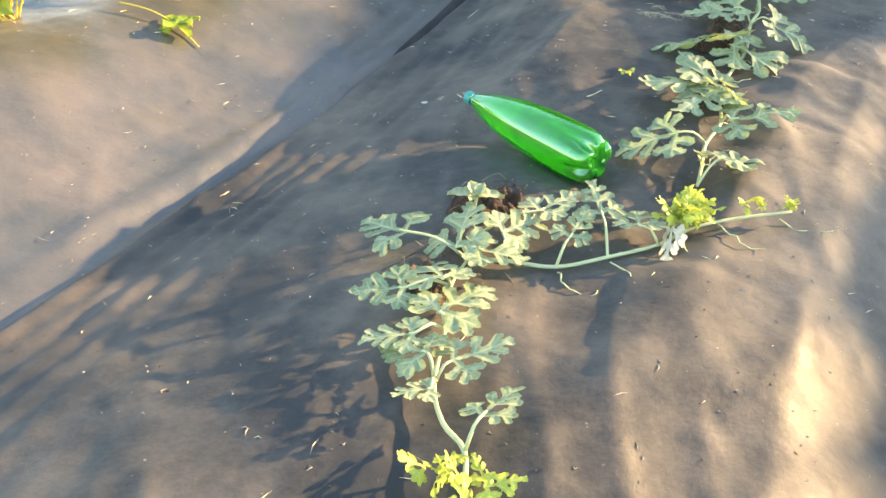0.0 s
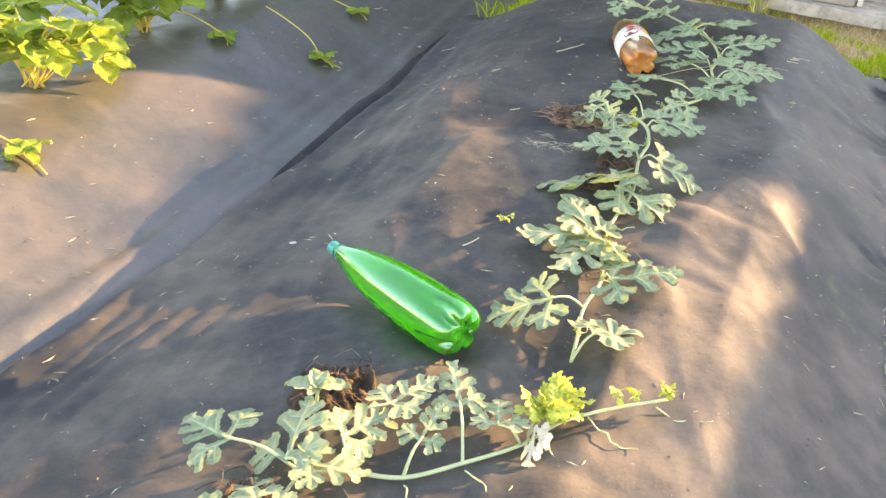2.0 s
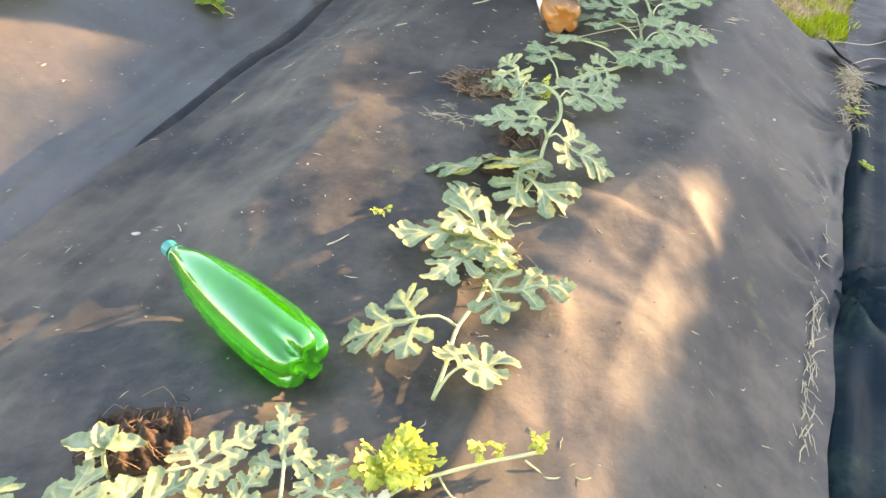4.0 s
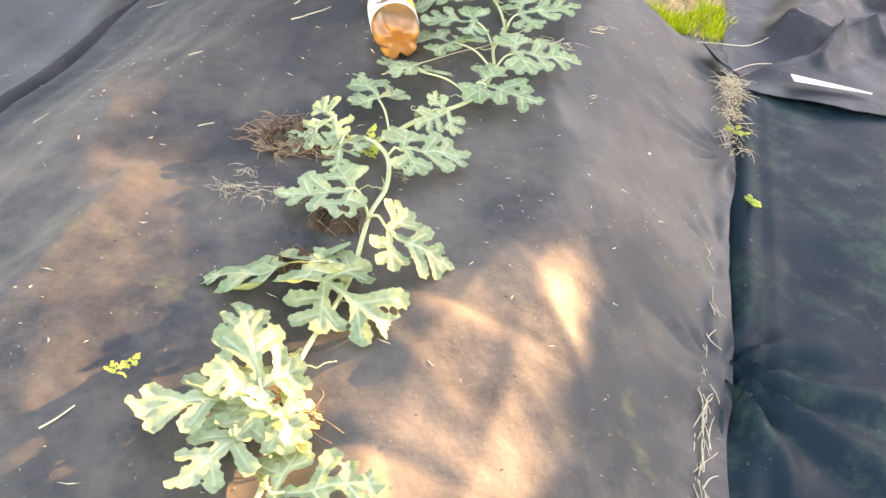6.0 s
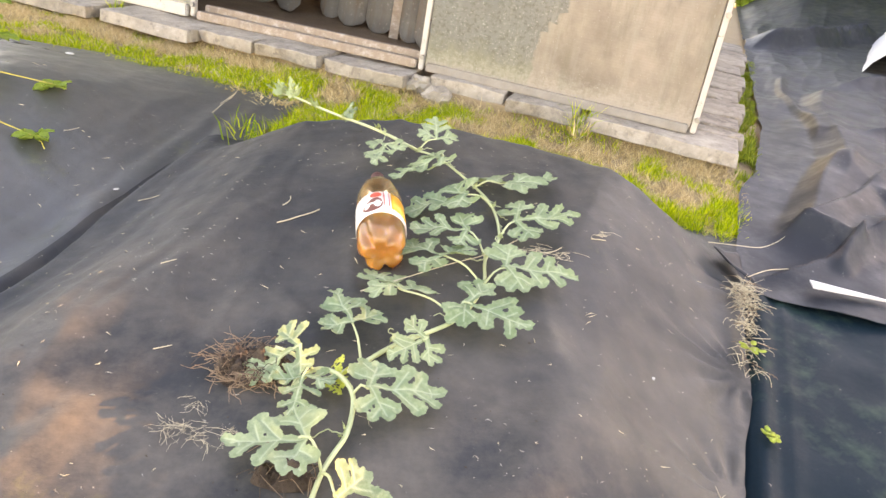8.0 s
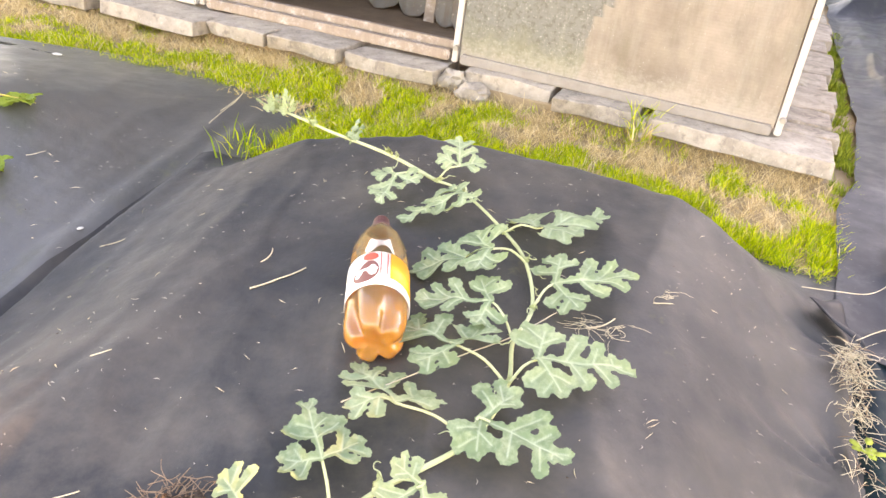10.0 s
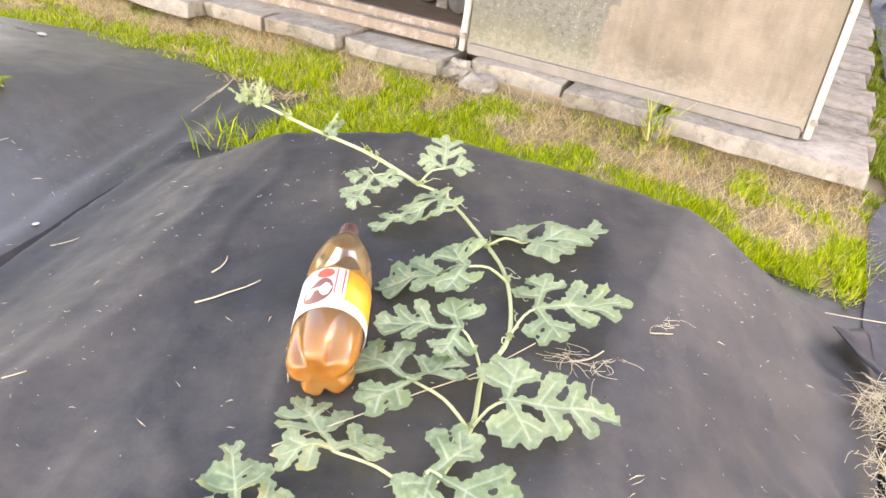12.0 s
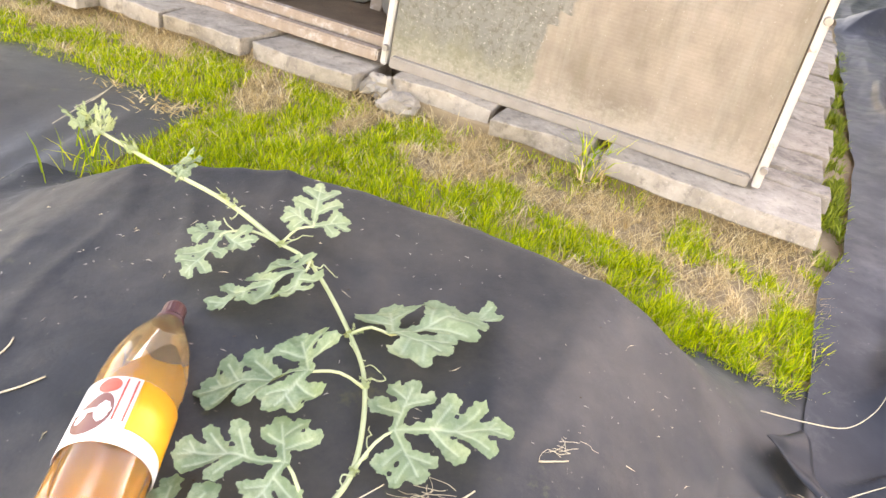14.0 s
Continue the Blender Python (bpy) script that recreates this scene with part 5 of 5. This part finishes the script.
runner(((-0.32, 2.85, 0.03), (-0.26, 2.80, 0.04), (-0.17, 2.76, 0.03), (-0.12, 2.71, 0.01), (-0.06, 2.70, 0.008)), "thin strawberry runner with a rooted rosette")
runner(((-0.86, 1.86, 0.02), (-0.78, 1.85, 0.02), (-0.71, 1.83, 0.01), (-0.655, 1.79, 0.006)), "short strawberry runner with small leaves")
runner(((-0.60, 2.62, 0.06), (-0.52, 2.63, 0.05), (-0.42, 2.62, 0.02), (-0.40, 2.58, 0.01)), "strawberry runner with a folded leaf")
runner(((-0.30, 3.20, 0.03), (-0.16, 3.12, 0.02), (-0.02, 3.10, 0.015), (0.01, 3.07, 0.01)), "pale strawberry runner ending in bright leaves")
runner(((-0.36, 3.34, 0.05), (-0.18, 3.33, 0.03), (-0.03, 3.37, 0.02), (0.0, 3.38, 0.015)), "pale strawberry runner with a bud")


# ---- grass, straw and litter ----
def tufts(name, spots, material, label, category, seed, flat=1.0):
    """Bent blades: spots are (x, y, z, height, width) or with the way it leans added."""
    rng = random.Random(seed)
    verts, faces = [], []
    for x, y, z, h, w, *way in spots:
        a, lean, turn = (way[0] if way else rng.uniform(0, 6.28)), rng.uniform(0.2, 1.0) ** flat, rng.uniform(0, 6.28)
        dx, dy = math.cos(a) * lean * h, math.sin(a) * lean * h
        sx, sy = math.cos(turn) * w, math.sin(turn) * w
        k0 = len(verts)
        up = h * math.sqrt(max(0.03, 1 - lean * lean * 0.97))
        verts += [(x - sx, y - sy, z), (x + sx, y + sy, z), (x + dx * 0.4 - sx * 0.8, y + dy * 0.4 - sy * 0.8, z + up * 0.65),
                  (x + dx * 0.4 + sx * 0.8, y + dy * 0.4 + sy * 0.8, z + up * 0.65), (x + dx, y + dy, z + up)]
        faces += [(k0, k0 + 1, k0 + 3, k0 + 2), (k0 + 2, k0 + 3, k0 + 4)]
    return tagged(mesh_part(name, verts, faces, material), label, category, kind="stuff")


rng = random.Random(77)
green_spots, dry_spots, far_spots = [], [], []
for _ in range(10500):
    f, g = rng.uniform(-0.04, 3.6), rng.uniform(-1.15, 0.0)
    p = gh(f, g)
    u, v = across(p.x, p.y)
    limit = end_v(u) - 0.02 if u > -0.86 else 3.68
    if v < limit or g > -0.05:
        continue
    band_ = smooth(limit + (0.42 if f < 1.5 else 0.26), limit + 0.05, v) * (0.6 + 0.4 * smooth(0.9, 1.5, f)) + 0.9 * smooth(0.3, 0.0, f) * smooth(-0.3, -0.5, g)
    share = band_ * 1.0 + 1.9 * nz(p.x, p.y, 0.15, 61.0) + 0.24 * smooth(0.2, 1.2, f) * smooth(2.0, 1.4, f) + 0.07 + 0.18 * smooth(0.8, 1.3, f) + 0.35 * smooth(0.85, 1.15, f) * smooth(2.3, 1.7, f) * smooth(-0.15, -0.40, g) - 0.12 * smooth(1.6, 2.2, f)
    z = base(v) - 0.012 + 0.012 * nz(p.x, p.y, 0.5, 2.0)
    lush = share > rng.uniform(0.28, 0.60)
    size = rng.uniform(0.6, 1.25)
    for _b in range(int((30 if lush else 13) * size)):
        a, r = rng.uniform(0, 6.28), abs(rng.gauss(0, 0.011)) * size
        x, y = p.x + r * math.cos(a), p.y + r * math.sin(a)
        if lush and rng.random() > 0.09:
            green_spots.append((x, y, z, rng.uniform(0.018, 0.052) * (0.75 + 0.35 * min(band_, 0.7)) * (1 - 0.35 * smooth(1.3, 1.9, f)) * size, rng.uniform(0.0008, 0.0017), a + rng.gauss(0, 0.7)))
        else:
            dry_spots.append((x, y, z + rng.uniform(0, 0.006), rng.uniform(0.02, 0.06), rng.uniform(0.0006, 0.0013), rng.uniform(0, 6.28)))
for _ in range(5200):
    f, g = rng.uniform(-0.02, 3.4), -0.03 - abs(rng.gauss(0, 0.045))
    p = gh(f, g)
    lift = 0.035 * smooth(-0.14, -0.03, g)
    z = base(across(p.x, p.y)[1]) - 0.012 + lift * rng.random()
    if nz(f, g, 0.12, 91.0) > -0.15:
        dry_spots.append((p.x, p.y, z, rng.uniform(0.02, 0.06), rng.uniform(0.0006, 0.0014)))
    elif rng.random() < 0.4:
        green_spots.append((p.x, p.y, z, rng.uniform(0.02, 0.05), rng.uniform(0.0008, 0.0016)))
tufts("lawn_grass", green_spots, M_GRASS, "bright green lawn grass between bed and greenhouse", "grass", 1)
tufts("dry_grass", dry_spots, M_DRY, "dry bleached grass and thatch", "dry grass", 2, 0.3)
moss_spots = []
for _ in range(10000):
    g = rng.uniform(-0.05, 3.2)
    f = rng.uniform(-0.088, -0.02) - 0.028 * max(g, 0)
    if nz(f * 2, g, 0.16, 71.0) + 0.16 < rng.uniform(0, 0.4):
        continue
    p = gh(f, g)
    moss_spots.append((p.x, p.y, base(across(p.x, p.y)[1]) - 0.01, rng.uniform(0.015, 0.05), rng.uniform(0.001, 0.003)))
tufts("moss", moss_spots, M_MOSS, "moss and low weeds along the slab edge", "moss", 3)
far_spots = [(x, y, base(across(x, y)[1]) - 0.012, rng.uniform(0.03, 0.07), 0.003) for x, y in
             ((gh(rng.uniform(3.5, 6.5), rng.uniform(-1.6, 2.5)).to_2d()) for _ in range(9000)) if across(x, y)[1] > 3.75]
tufts("lawn_grass", far_spots, M_GRASS, "rougher lawn beside the greenhouse", "grass", 4)


def clump(name, p, count, high, spread, material, label, category, seed, flat=1.0):
    r_ = random.Random(seed)
    return tufts(name, [(p.x + r_.gauss(0, spread), p.y + r_.gauss(0, spread), p.z, high * r_.uniform(0.5, 1), r_.uniform(0.001, 0.003)) for _ in range(count)], material, label, category, seed, flat)


p = gh(0.55, -0.045, 0.03)
clump("grass_tuft", p, 70, 0.15, 0.02, M_GRASS, "tall grass tuft in a gap of the slabs", "grass tuft", 5)
clump("grass_tuft", p, 60, 0.08, 0.035, M_DRY, "dry stalks in a gap of the slabs", "grass tuft", 6)
p = gh(2.575, -0.03, 0.03)
clump("grass_tuft", p, 50, 0.11, 0.015, M_GRASS, "grass tuft between two slabs", "grass tuft", 7)
p = Vector((0.56, 3.36, -0.05))
clump("grass_tuft", p, 80, 0.09, 0.05, M_GRASS, "long pale grass growing at the fabric corner", "grass tuft", 8)
clump("dry_grass", Vector((0.66, 3.72, -0.02)), 260, 0.05, 0.05, M_DRY, "clump of dry grass clippings", "dry grass", 9, 0.08)
clump("dry_grass", Vector((0.52, 3.83, -0.01)), 160, 0.035, 0.05, M_DRY, "dry clippings at the fabric edge", "dry grass", 10, 0.08)


def straw(x, y, heading, length, radius=0.0011, bend=0.15, lift=0.004, material=None):
    a = radians(heading)
    pts = []
    for i in range(5):
        t = i / 4 - 0.5
        off = bend * length * (0.25 - t * t)
        px, py = x - math.sin(a) * t * length + math.cos(a) * off, y + math.cos(a) * t * length + math.sin(a) * off
        pts.append((px, py, surf(px, py) + lift + radius))
    return tagged(mesh_part("straw", *tube(pts, radius, 5, 0.7), material or M_STRAW), "bleached dry straw on the fabric", "straw", "straws on the fabric")


straw(0.65, 2.545, -62, 0.105, 0.0017)
straw(0.625, 2.62, -20, 0.05, 0.0014, 0.5)
straw(0.40, 2.36, -70, 0.03)
straw(0.255, 1.47, -50, 0.045, 0.0014)
straw(-0.02, 1.585, 20, 0.03)
straw(0.30, 2.85, -75, 0.05)
straw(0.05, 3.20, -40, 0.05)
straw(1.33, 2.47, -75, 0.045, 0.0014)
straw(1.19, 2.40, -70, 0.06, 0.0016, 0.3)
straw(0.13, 2.20, -55, 0.03)
straw(0.02, 2.12, -50, 0.035)
straw(0.42, 2.10, -70, 0.03)
straw(0.44, 3.66, -16, 0.26, 0.0011, 0.06, 0.004)
straw(0.465, 3.75, -10, 0.15, 0.0014, 0.10, 0.004)
straw(0.45, 3.70, -18, 0.16, 0.0012, 0.04, 0.004)
straw(0.93, 2.30, -62, 0.40, 0.0011, 0.08, 0.03)

def litter(name, count, seed, longest, material, label):
    """Tiny crumbs and fibres strewn over both beds, in loose drifts."""
    r_ = random.Random(seed)
    verts, faces = [], []
    for _ in range(count):
        u, v = r_.uniform(-1.9, 0.5), r_.uniform(0.3, 3.3)
        if nz(u, v, 0.25, seed) < r_.uniform(-0.4, 0.3):
            continue
        x, y = place(u, v)
        a, ln, w = r_.uniform(0, 6.28), longest * r_.uniform(0.15, 1.0) ** 2, r_.uniform(0.0003, 0.0010)
        dx, dy, sx, sy = math.cos(a) * ln, math.sin(a) * ln, -math.sin(a) * w, math.cos(a) * w
        bx, by = sx * r_.uniform(-6, 6), sy * r_.uniform(-6, 6)
        z = surf(x, y) + 0.0045
        k0 = len(verts)
        verts += [(x - dx, y - dy, z), (x + bx + sx, y + by + sy, z), (x + dx, y + dy, z), (x + bx - sx, y + by - sy, z), (x + bx, y + by, z + 0.0015)]
        faces += [(k0, k0 + 1, k0 + 4), (k0 + 1, k0 + 2, k0 + 4), (k0 + 2, k0 + 3, k0 + 4), (k0 + 3, k0, k0 + 4)]
    return tagged(mesh_part(name, verts, faces, material, shade=False), label, "litter", kind="stuff")


litter("litter", 2800, 5, 0.007, M_CRUMB, "pale crumbs and fibres strewn on the fabric")
litter("litter", 700, 8, 0.017, M_STRAW, "short bleached threads strewn on the fabric")
litter("soil_crumbs", 700, 11, 0.004, M_SOIL, "dark soil crumbs scattered on the fabric")


def chip(x, y, size, heading, label):
    bm = bmesh.new()
    bmesh.ops.create_icosphere(bm, subdivisions=2, radius=1.0)
    for v in bm.verts:
        v.co *= 1 + 0.3 * noise.noise(v.co * 1.7 + Vector((x * 9, y * 7, 0)))
    bmesh.ops.scale(bm, vec=(size, size * 0.6, size * 0.28), verts=bm.verts)
    bmesh.ops.transform(bm, matrix=pose(x, y, surf(x, y) + 0.004 + size * 0.15, 0, 0, heading), verts=bm.verts)
    return tagged(part("chip", bm, M_CHIP, shade=True), label, "chip", "pale chips on the fabric")


chip(-0.097, 1.597, 0.008, 20, "small white chip on the fabric")
chip(-0.113, 3.95, 0.016, -20, "white flake lying near the fabric edge")
chip(0.205, 2.965, 0.008, 40, "small pale chip in the furrow")
chip(1.336, 2.105, 0.006, 70, "small pale snail-like chip on the fabric")


def root_clump(x, y, z, count, size, seed, label, flat=1.0, narrow=0.4, thick=0.001, material=None):
    r_ = random.Random(seed)
    root = tagged(new("dry_roots"), label, "dry roots", "dry roots along the fabric edge")
    for i in range(count):
        a = r_.uniform(0, 6.28) if narrow > 0.3 else 1.15 + r_.gauss(0, 0.28) + (math.pi if i % 2 else 0)
        along, aside = r_.gauss(0, size * 0.5), r_.gauss(0, size * narrow)
        p0 = Vector((x + 0.41 * along + 0.91 * aside, y + 0.91 * along - 0.41 * aside, z + r_.uniform(0, size * 0.3 * flat)))
        pts = [p0]
        for s in range(4):
            a += r_.uniform(-0.9, 0.9) * (0.4 if i % 3 else 1.0) * (1.0 if narrow > 0.3 else 0.35)
            q = pts[-1] + Vector((math.cos(a), math.sin(a), r_.uniform(-0.5, 0.5) * flat)) * size * 0.3
            q.z = max(q.z, z)
            pts.append(q)
        mesh_part("root_fibre", *tube(pts, thick * r_.uniform(0.6, 1.3), 4, 0.6), material or M_STRAW, root)
    return root


def hay(a, b, count, longest, seed, label):
    """Bleached stalks and roots that hang in loops along the edge of the cloth."""
    r_ = random.Random(seed)
    a, b = Vector(a), Vector(b)
    root = tagged(new("dry_roots"), label, "dry roots", "dry roots along the fabric edge")
    for i in range(count):
        t = r_.random()
        p0 = a.lerp(b, t) + Vector((r_.gauss(0, 0.013), r_.gauss(0, 0.013), r_.uniform(0, 0.018)))
        way = Vector((r_.gauss(0, 1) - 0.35, r_.gauss(0, 1) - 0.5, r_.gauss(0, 0.55))).normalized() * longest * r_.uniform(0.3, 1.0)
        bulge = Vector((r_.gauss(0, 1), r_.gauss(0, 1), abs(r_.gauss(0, 1)))).normalized() * way.length * r_.uniform(0.04, 0.26)
        pts = [p0, p0 + way * 0.3 + bulge * 0.8, p0 + way * 0.7 + bulge, p0 + way]
        low = a.lerp(b, t).z - 0.012
        pts = [Vector((q.x, q.y, max(q.z, low))) for q in pts]
        mesh_part("root_fibre", *tube(pts, r_.uniform(0.0004, 0.0010), 4, 0.6), M_STRAW if i % 4 else M_ROOT, root)
    return root


hay((1.79, 2.52, -0.055), (1.735, 2.43, -0.065), 170, 0.062, 1, "tangle of dry pale roots at the fabric corner")
hay((1.735, 2.43, -0.068), (1.675, 2.31, -0.082), 95, 0.050, 2, "dry roots sticking out from under the fabric")
hay((1.675, 2.31, -0.085), (1.61, 2.17, -0.102), 50, 0.055, 3, "dry roots sticking out from under the fabric")
for n, (x, y) in enumerate(((0.525, 2.05), (0.545, 2.01), (0.595, 2.005), (0.55, 2.075))):
    root_clump(x, y, surf(x, y) + 0.012, 46, 0.034, 90 + n, "dry brown roots spilling from a planting hole", 0.8, 0.4, 0.0009, M_ROOT)
for n, v in enumerate((1.50, 1.56, 1.62, 1.66, 1.70, 1.74, 1.78, 1.82, 1.86, 1.92, 2.0, 2.1, 2.25)):
    x, y = place(edge_u(v) - 0.028 + 0.006 * (n % 2), v)
    root_clump(x, y, surf(x, y) + 0.006, 8 if v < 1.9 else 4, 0.035, 30 + n, "bleached straws caught along the fabric edge", 0.5, 0.10)
for n, (x, y, count, size) in enumerate(((1.17, 2.40, 22, 0.035), (1.215, 2.395, 18, 0.03), (1.345, 2.50, 14, 0.025), (0.45, 1.925, 30, 0.03), (0.50, 1.912, 34, 0.03), (0.54, 1.903, 26, 0.028), (0.745, 1.905, 12, 0.025), (0.49, 1.97, 16, 0.025))):
    root_clump(x, y, surf(x, y) + 0.004, count, size, 60 + n, "little heap of dry fibres on the fabric", 0.15, 0.4, 0.00035 if n > 2 else 0.0006)



def weed(x, y, z, size, seed, label):
    root = tagged(new("weed"), label, "weed", "small weeds")
    r_ = random.Random(seed)
    for i in range(9):
        a = 40 * i + r_.uniform(-15, 15)
        bm = bmesh.new()
        bmesh.ops.create_icosphere(bm, subdivisions=1, radius=1.0)
        bmesh.ops.scale(bm, vec=(size * 0.20, size * 0.30, size * 0.05), verts=bm.verts)
        d = size * r_.uniform(0.2, 0.6)
        bmesh.ops.transform(bm, matrix=pose(x, y, z + size * r_.uniform(0.1, 0.4), 0, 0, a) @ pose(0, d, 0, r_.uniform(0, 30)), verts=bm.verts)
        part("leaf", bm, M_YOUNG, root, shade=True)
    return root


x, y = 1.565, 2.01
weed(x, y, trench_height(x, y, *across(x, y)), 0.035, 1, "tiny bright green weed on the path fabric")
weed(1.655, 2.255, -0.085, 0.04, 2, "small green weed among dry roots")


wedge = [(1.995, 2.545), (1.975, 2.500), (2.06, 2.474), (2.19, 2.437), (2.10, 2.488)]
wv = [(x, y, -0.036 + dz) for dz in (0.0, 0.004) for x, y in wedge]
wf = [tuple(range(5))[::-1], tuple(range(5, 10))] + [(i, (i + 1) % 5, (i + 1) % 5 + 5, i + 5) for i in range(5)]
tagged(mesh_part("pale_strip", wv, wf, M_WHITE, shade=False), "pale wedge of plastic at the edge of the film", "strip")


def corner_flap():
    """A turned-up corner of film lying over the edge of the bed's cloth."""
    verts, faces, n = [], [], 14
    tip, a, b = Vector((1.735, 2.625, -0.004)), Vector((1.86, 2.70, -0.035)), Vector((1.815, 2.515, -0.045))
    for j in range(n + 1):
        for i in range(n + 1):
            s, t = i / n, j / n
            p = tip.lerp(a.lerp(b, s), max(t, 0.02))
            p.z += 0.016 * t * math.sin(9 * s) * (1 - 0.4 * t) + 0.015 * smooth(0.6, 0.0, t)
            verts.append(p)
    for j in range(n):
        for i in range(n):
            q = j * (n + 1) + i
            faces.append((q, q + 1, q + n + 2, q + n + 1))
    ob = tagged(mesh_part("film_flap", verts, faces, M_FOLDED), "pleated loose corner of grey-black film", "plastic film")
    mod = ob.modifiers.new("thick", "SOLIDIFY")
    mod.thickness = 0.002


corner_flap()
stalk_line = [(1.785, 2.722, -0.020), (1.85, 2.69, -0.010), (1.92, 2.682, -0.008), (2.0, 2.725, -0.006), (2.07, 2.785, -0.010)]
tagged(mesh_part("dry_stalk", *tube(stalk_line, 0.0012, 6, 0.6), M_STRAW), "long bleached stalk across the film's corner", "stalk", "loose stalks")
stalk_line = [(1.78, 2.51, -0.02), (1.84, 2.525, -0.005), (1.93, 2.56, -0.012)]
tagged(mesh_part("dry_stalk", *tube(stalk_line, 0.0012, 6, 0.6), M_STRAW), "long bleached stalk among the dry roots", "stalk", "loose stalks")


def white_cover():
    verts, faces = [], []
    n, m = 24, 30
    for j in range(m):
        for i in range(n):
            t, g = i / (n - 1), 3.45 + 4.6 * j / (m - 1)
            f = -0.93 - 0.17 * (g - 3.6) - 1.5 * t
            p = gh(f, g)
            verts.append((p.x, p.y, 0.06 + 0.45 * math.sin(math.pi * t) ** 0.7 + 0.02 * nz(f, g, 0.3, 4.0)))
    for j in range(m - 1):
        for i in range(n - 1):
            faces.append((j * n + i, j * n + i + 1, (j + 1) * n + i + 1, (j + 1) * n + i))
    tagged(mesh_part("white_cover", verts, faces, M_WHITE), "low tunnel covered with white cloth", "row cover")


white_cover()


# ---- unseen hedge added beyond the path to shade the far end of the beds ----
def hedge(a0, low, half, high, seed):
    """A clipped row of shrubs, unseen and added across the sun's way, leaves in many small clumps with an uneven top.
    """
    r_ = random.Random(seed)
    to_sun = Vector((SUN_FROM.x, SUN_FROM.y, 0)).normalized()
    side = Vector((-to_sun.y, to_sun.x, 0))
    root = tagged(new("hedge"), "unseen green hedge row added to shade the beds", "hedge")
    verts, faces = [], []
    for n_ in range(90000):
        s, d, z = r_.uniform(low, half), r_.gauss(0, 0.09), (r_.random() ** 0.7 if n_ < 50000 else 1 - 0.16 * r_.random())
        # top height along the row sets which parts of the beds stay sunlit
        top = high + 0.09 * smooth(1.0, 0.6, s) + 0.03 * smooth(0.7, 0.3, s) + 0.125 * smooth(1.14, 1.36, s) - 0.03 * smooth(1.6, 1.7, s) + (0.05 + 0.03 * nz(s, 0, 0.10, 18.0)) * smooth(1.65, 1.8, s) + 0.10 * smooth(2.4, 2.75, s) + 0.012 * nz(s, 0, 0.25, 8.0)
        p = to_sun * (a0 + d) + side * s + Vector((0, 0, min(z * top, top - 0.07 if n_ < 50000 else top)))
        q = Vector((r_.gauss(0, 1), r_.gauss(0, 1), r_.gauss(0, 1))).normalized()
        w = q.cross(Vector((r_.gauss(0, 1), r_.gauss(0, 1), r_.gauss(0, 1)))).normalized()
        ln, k0 = (r_.uniform(0.07, 0.15) if n_ < 50000 else r_.uniform(0.03, 0.06)), len(verts)
        verts += [p - q * ln, p + w * ln * 0.5, p + q * ln, p - w * ln * 0.5]
        faces.append((k0, k0 + 1, k0 + 2, k0 + 3))
    # taller sprigs added to cast soft bands on the left bed
    for s0, tall in ((1.80, 0.22), (1.94, 0.20), (2.10, 0.22)):
        for _ in range(90):
            up = r_.random()
            p = to_sun * (a0 + r_.gauss(0, 0.04)) + side * (s0 + r_.gauss(0, 0.022 * (1.2 - up))) + Vector((0, 0, high - 0.02 + up * tall))
            q = Vector((r_.gauss(0, 1), r_.gauss(0, 1), r_.gauss(0, 1))).normalized()
            w = q.cross(Vector((r_.gauss(0, 1), r_.gauss(0, 1), r_.gauss(0, 1)))).normalized()
            ln, k0 = r_.uniform(0.02, 0.045), len(verts)
            verts += [p - q * ln, p + w * ln * 0.5, p + q * ln, p - w * ln * 0.5]
            faces.append((k0, k0 + 1, k0 + 2, k0 + 3))
    mesh_part("crown", verts, faces, M_BERRY, root)
    s = low + 0.3
    while s < half:
        p = to_sun * a0 + side * s
        mesh_part("trunk", *tube([p, p + Vector((0.05, 0, high * 0.4)), p + Vector((0, 0.04, high * 0.8))], 0.05, 8, 0.4), M_SILL, root)
        s += 1.3
    return root


hedge(11.0, -6.0, 8.0, 2.635, 4)
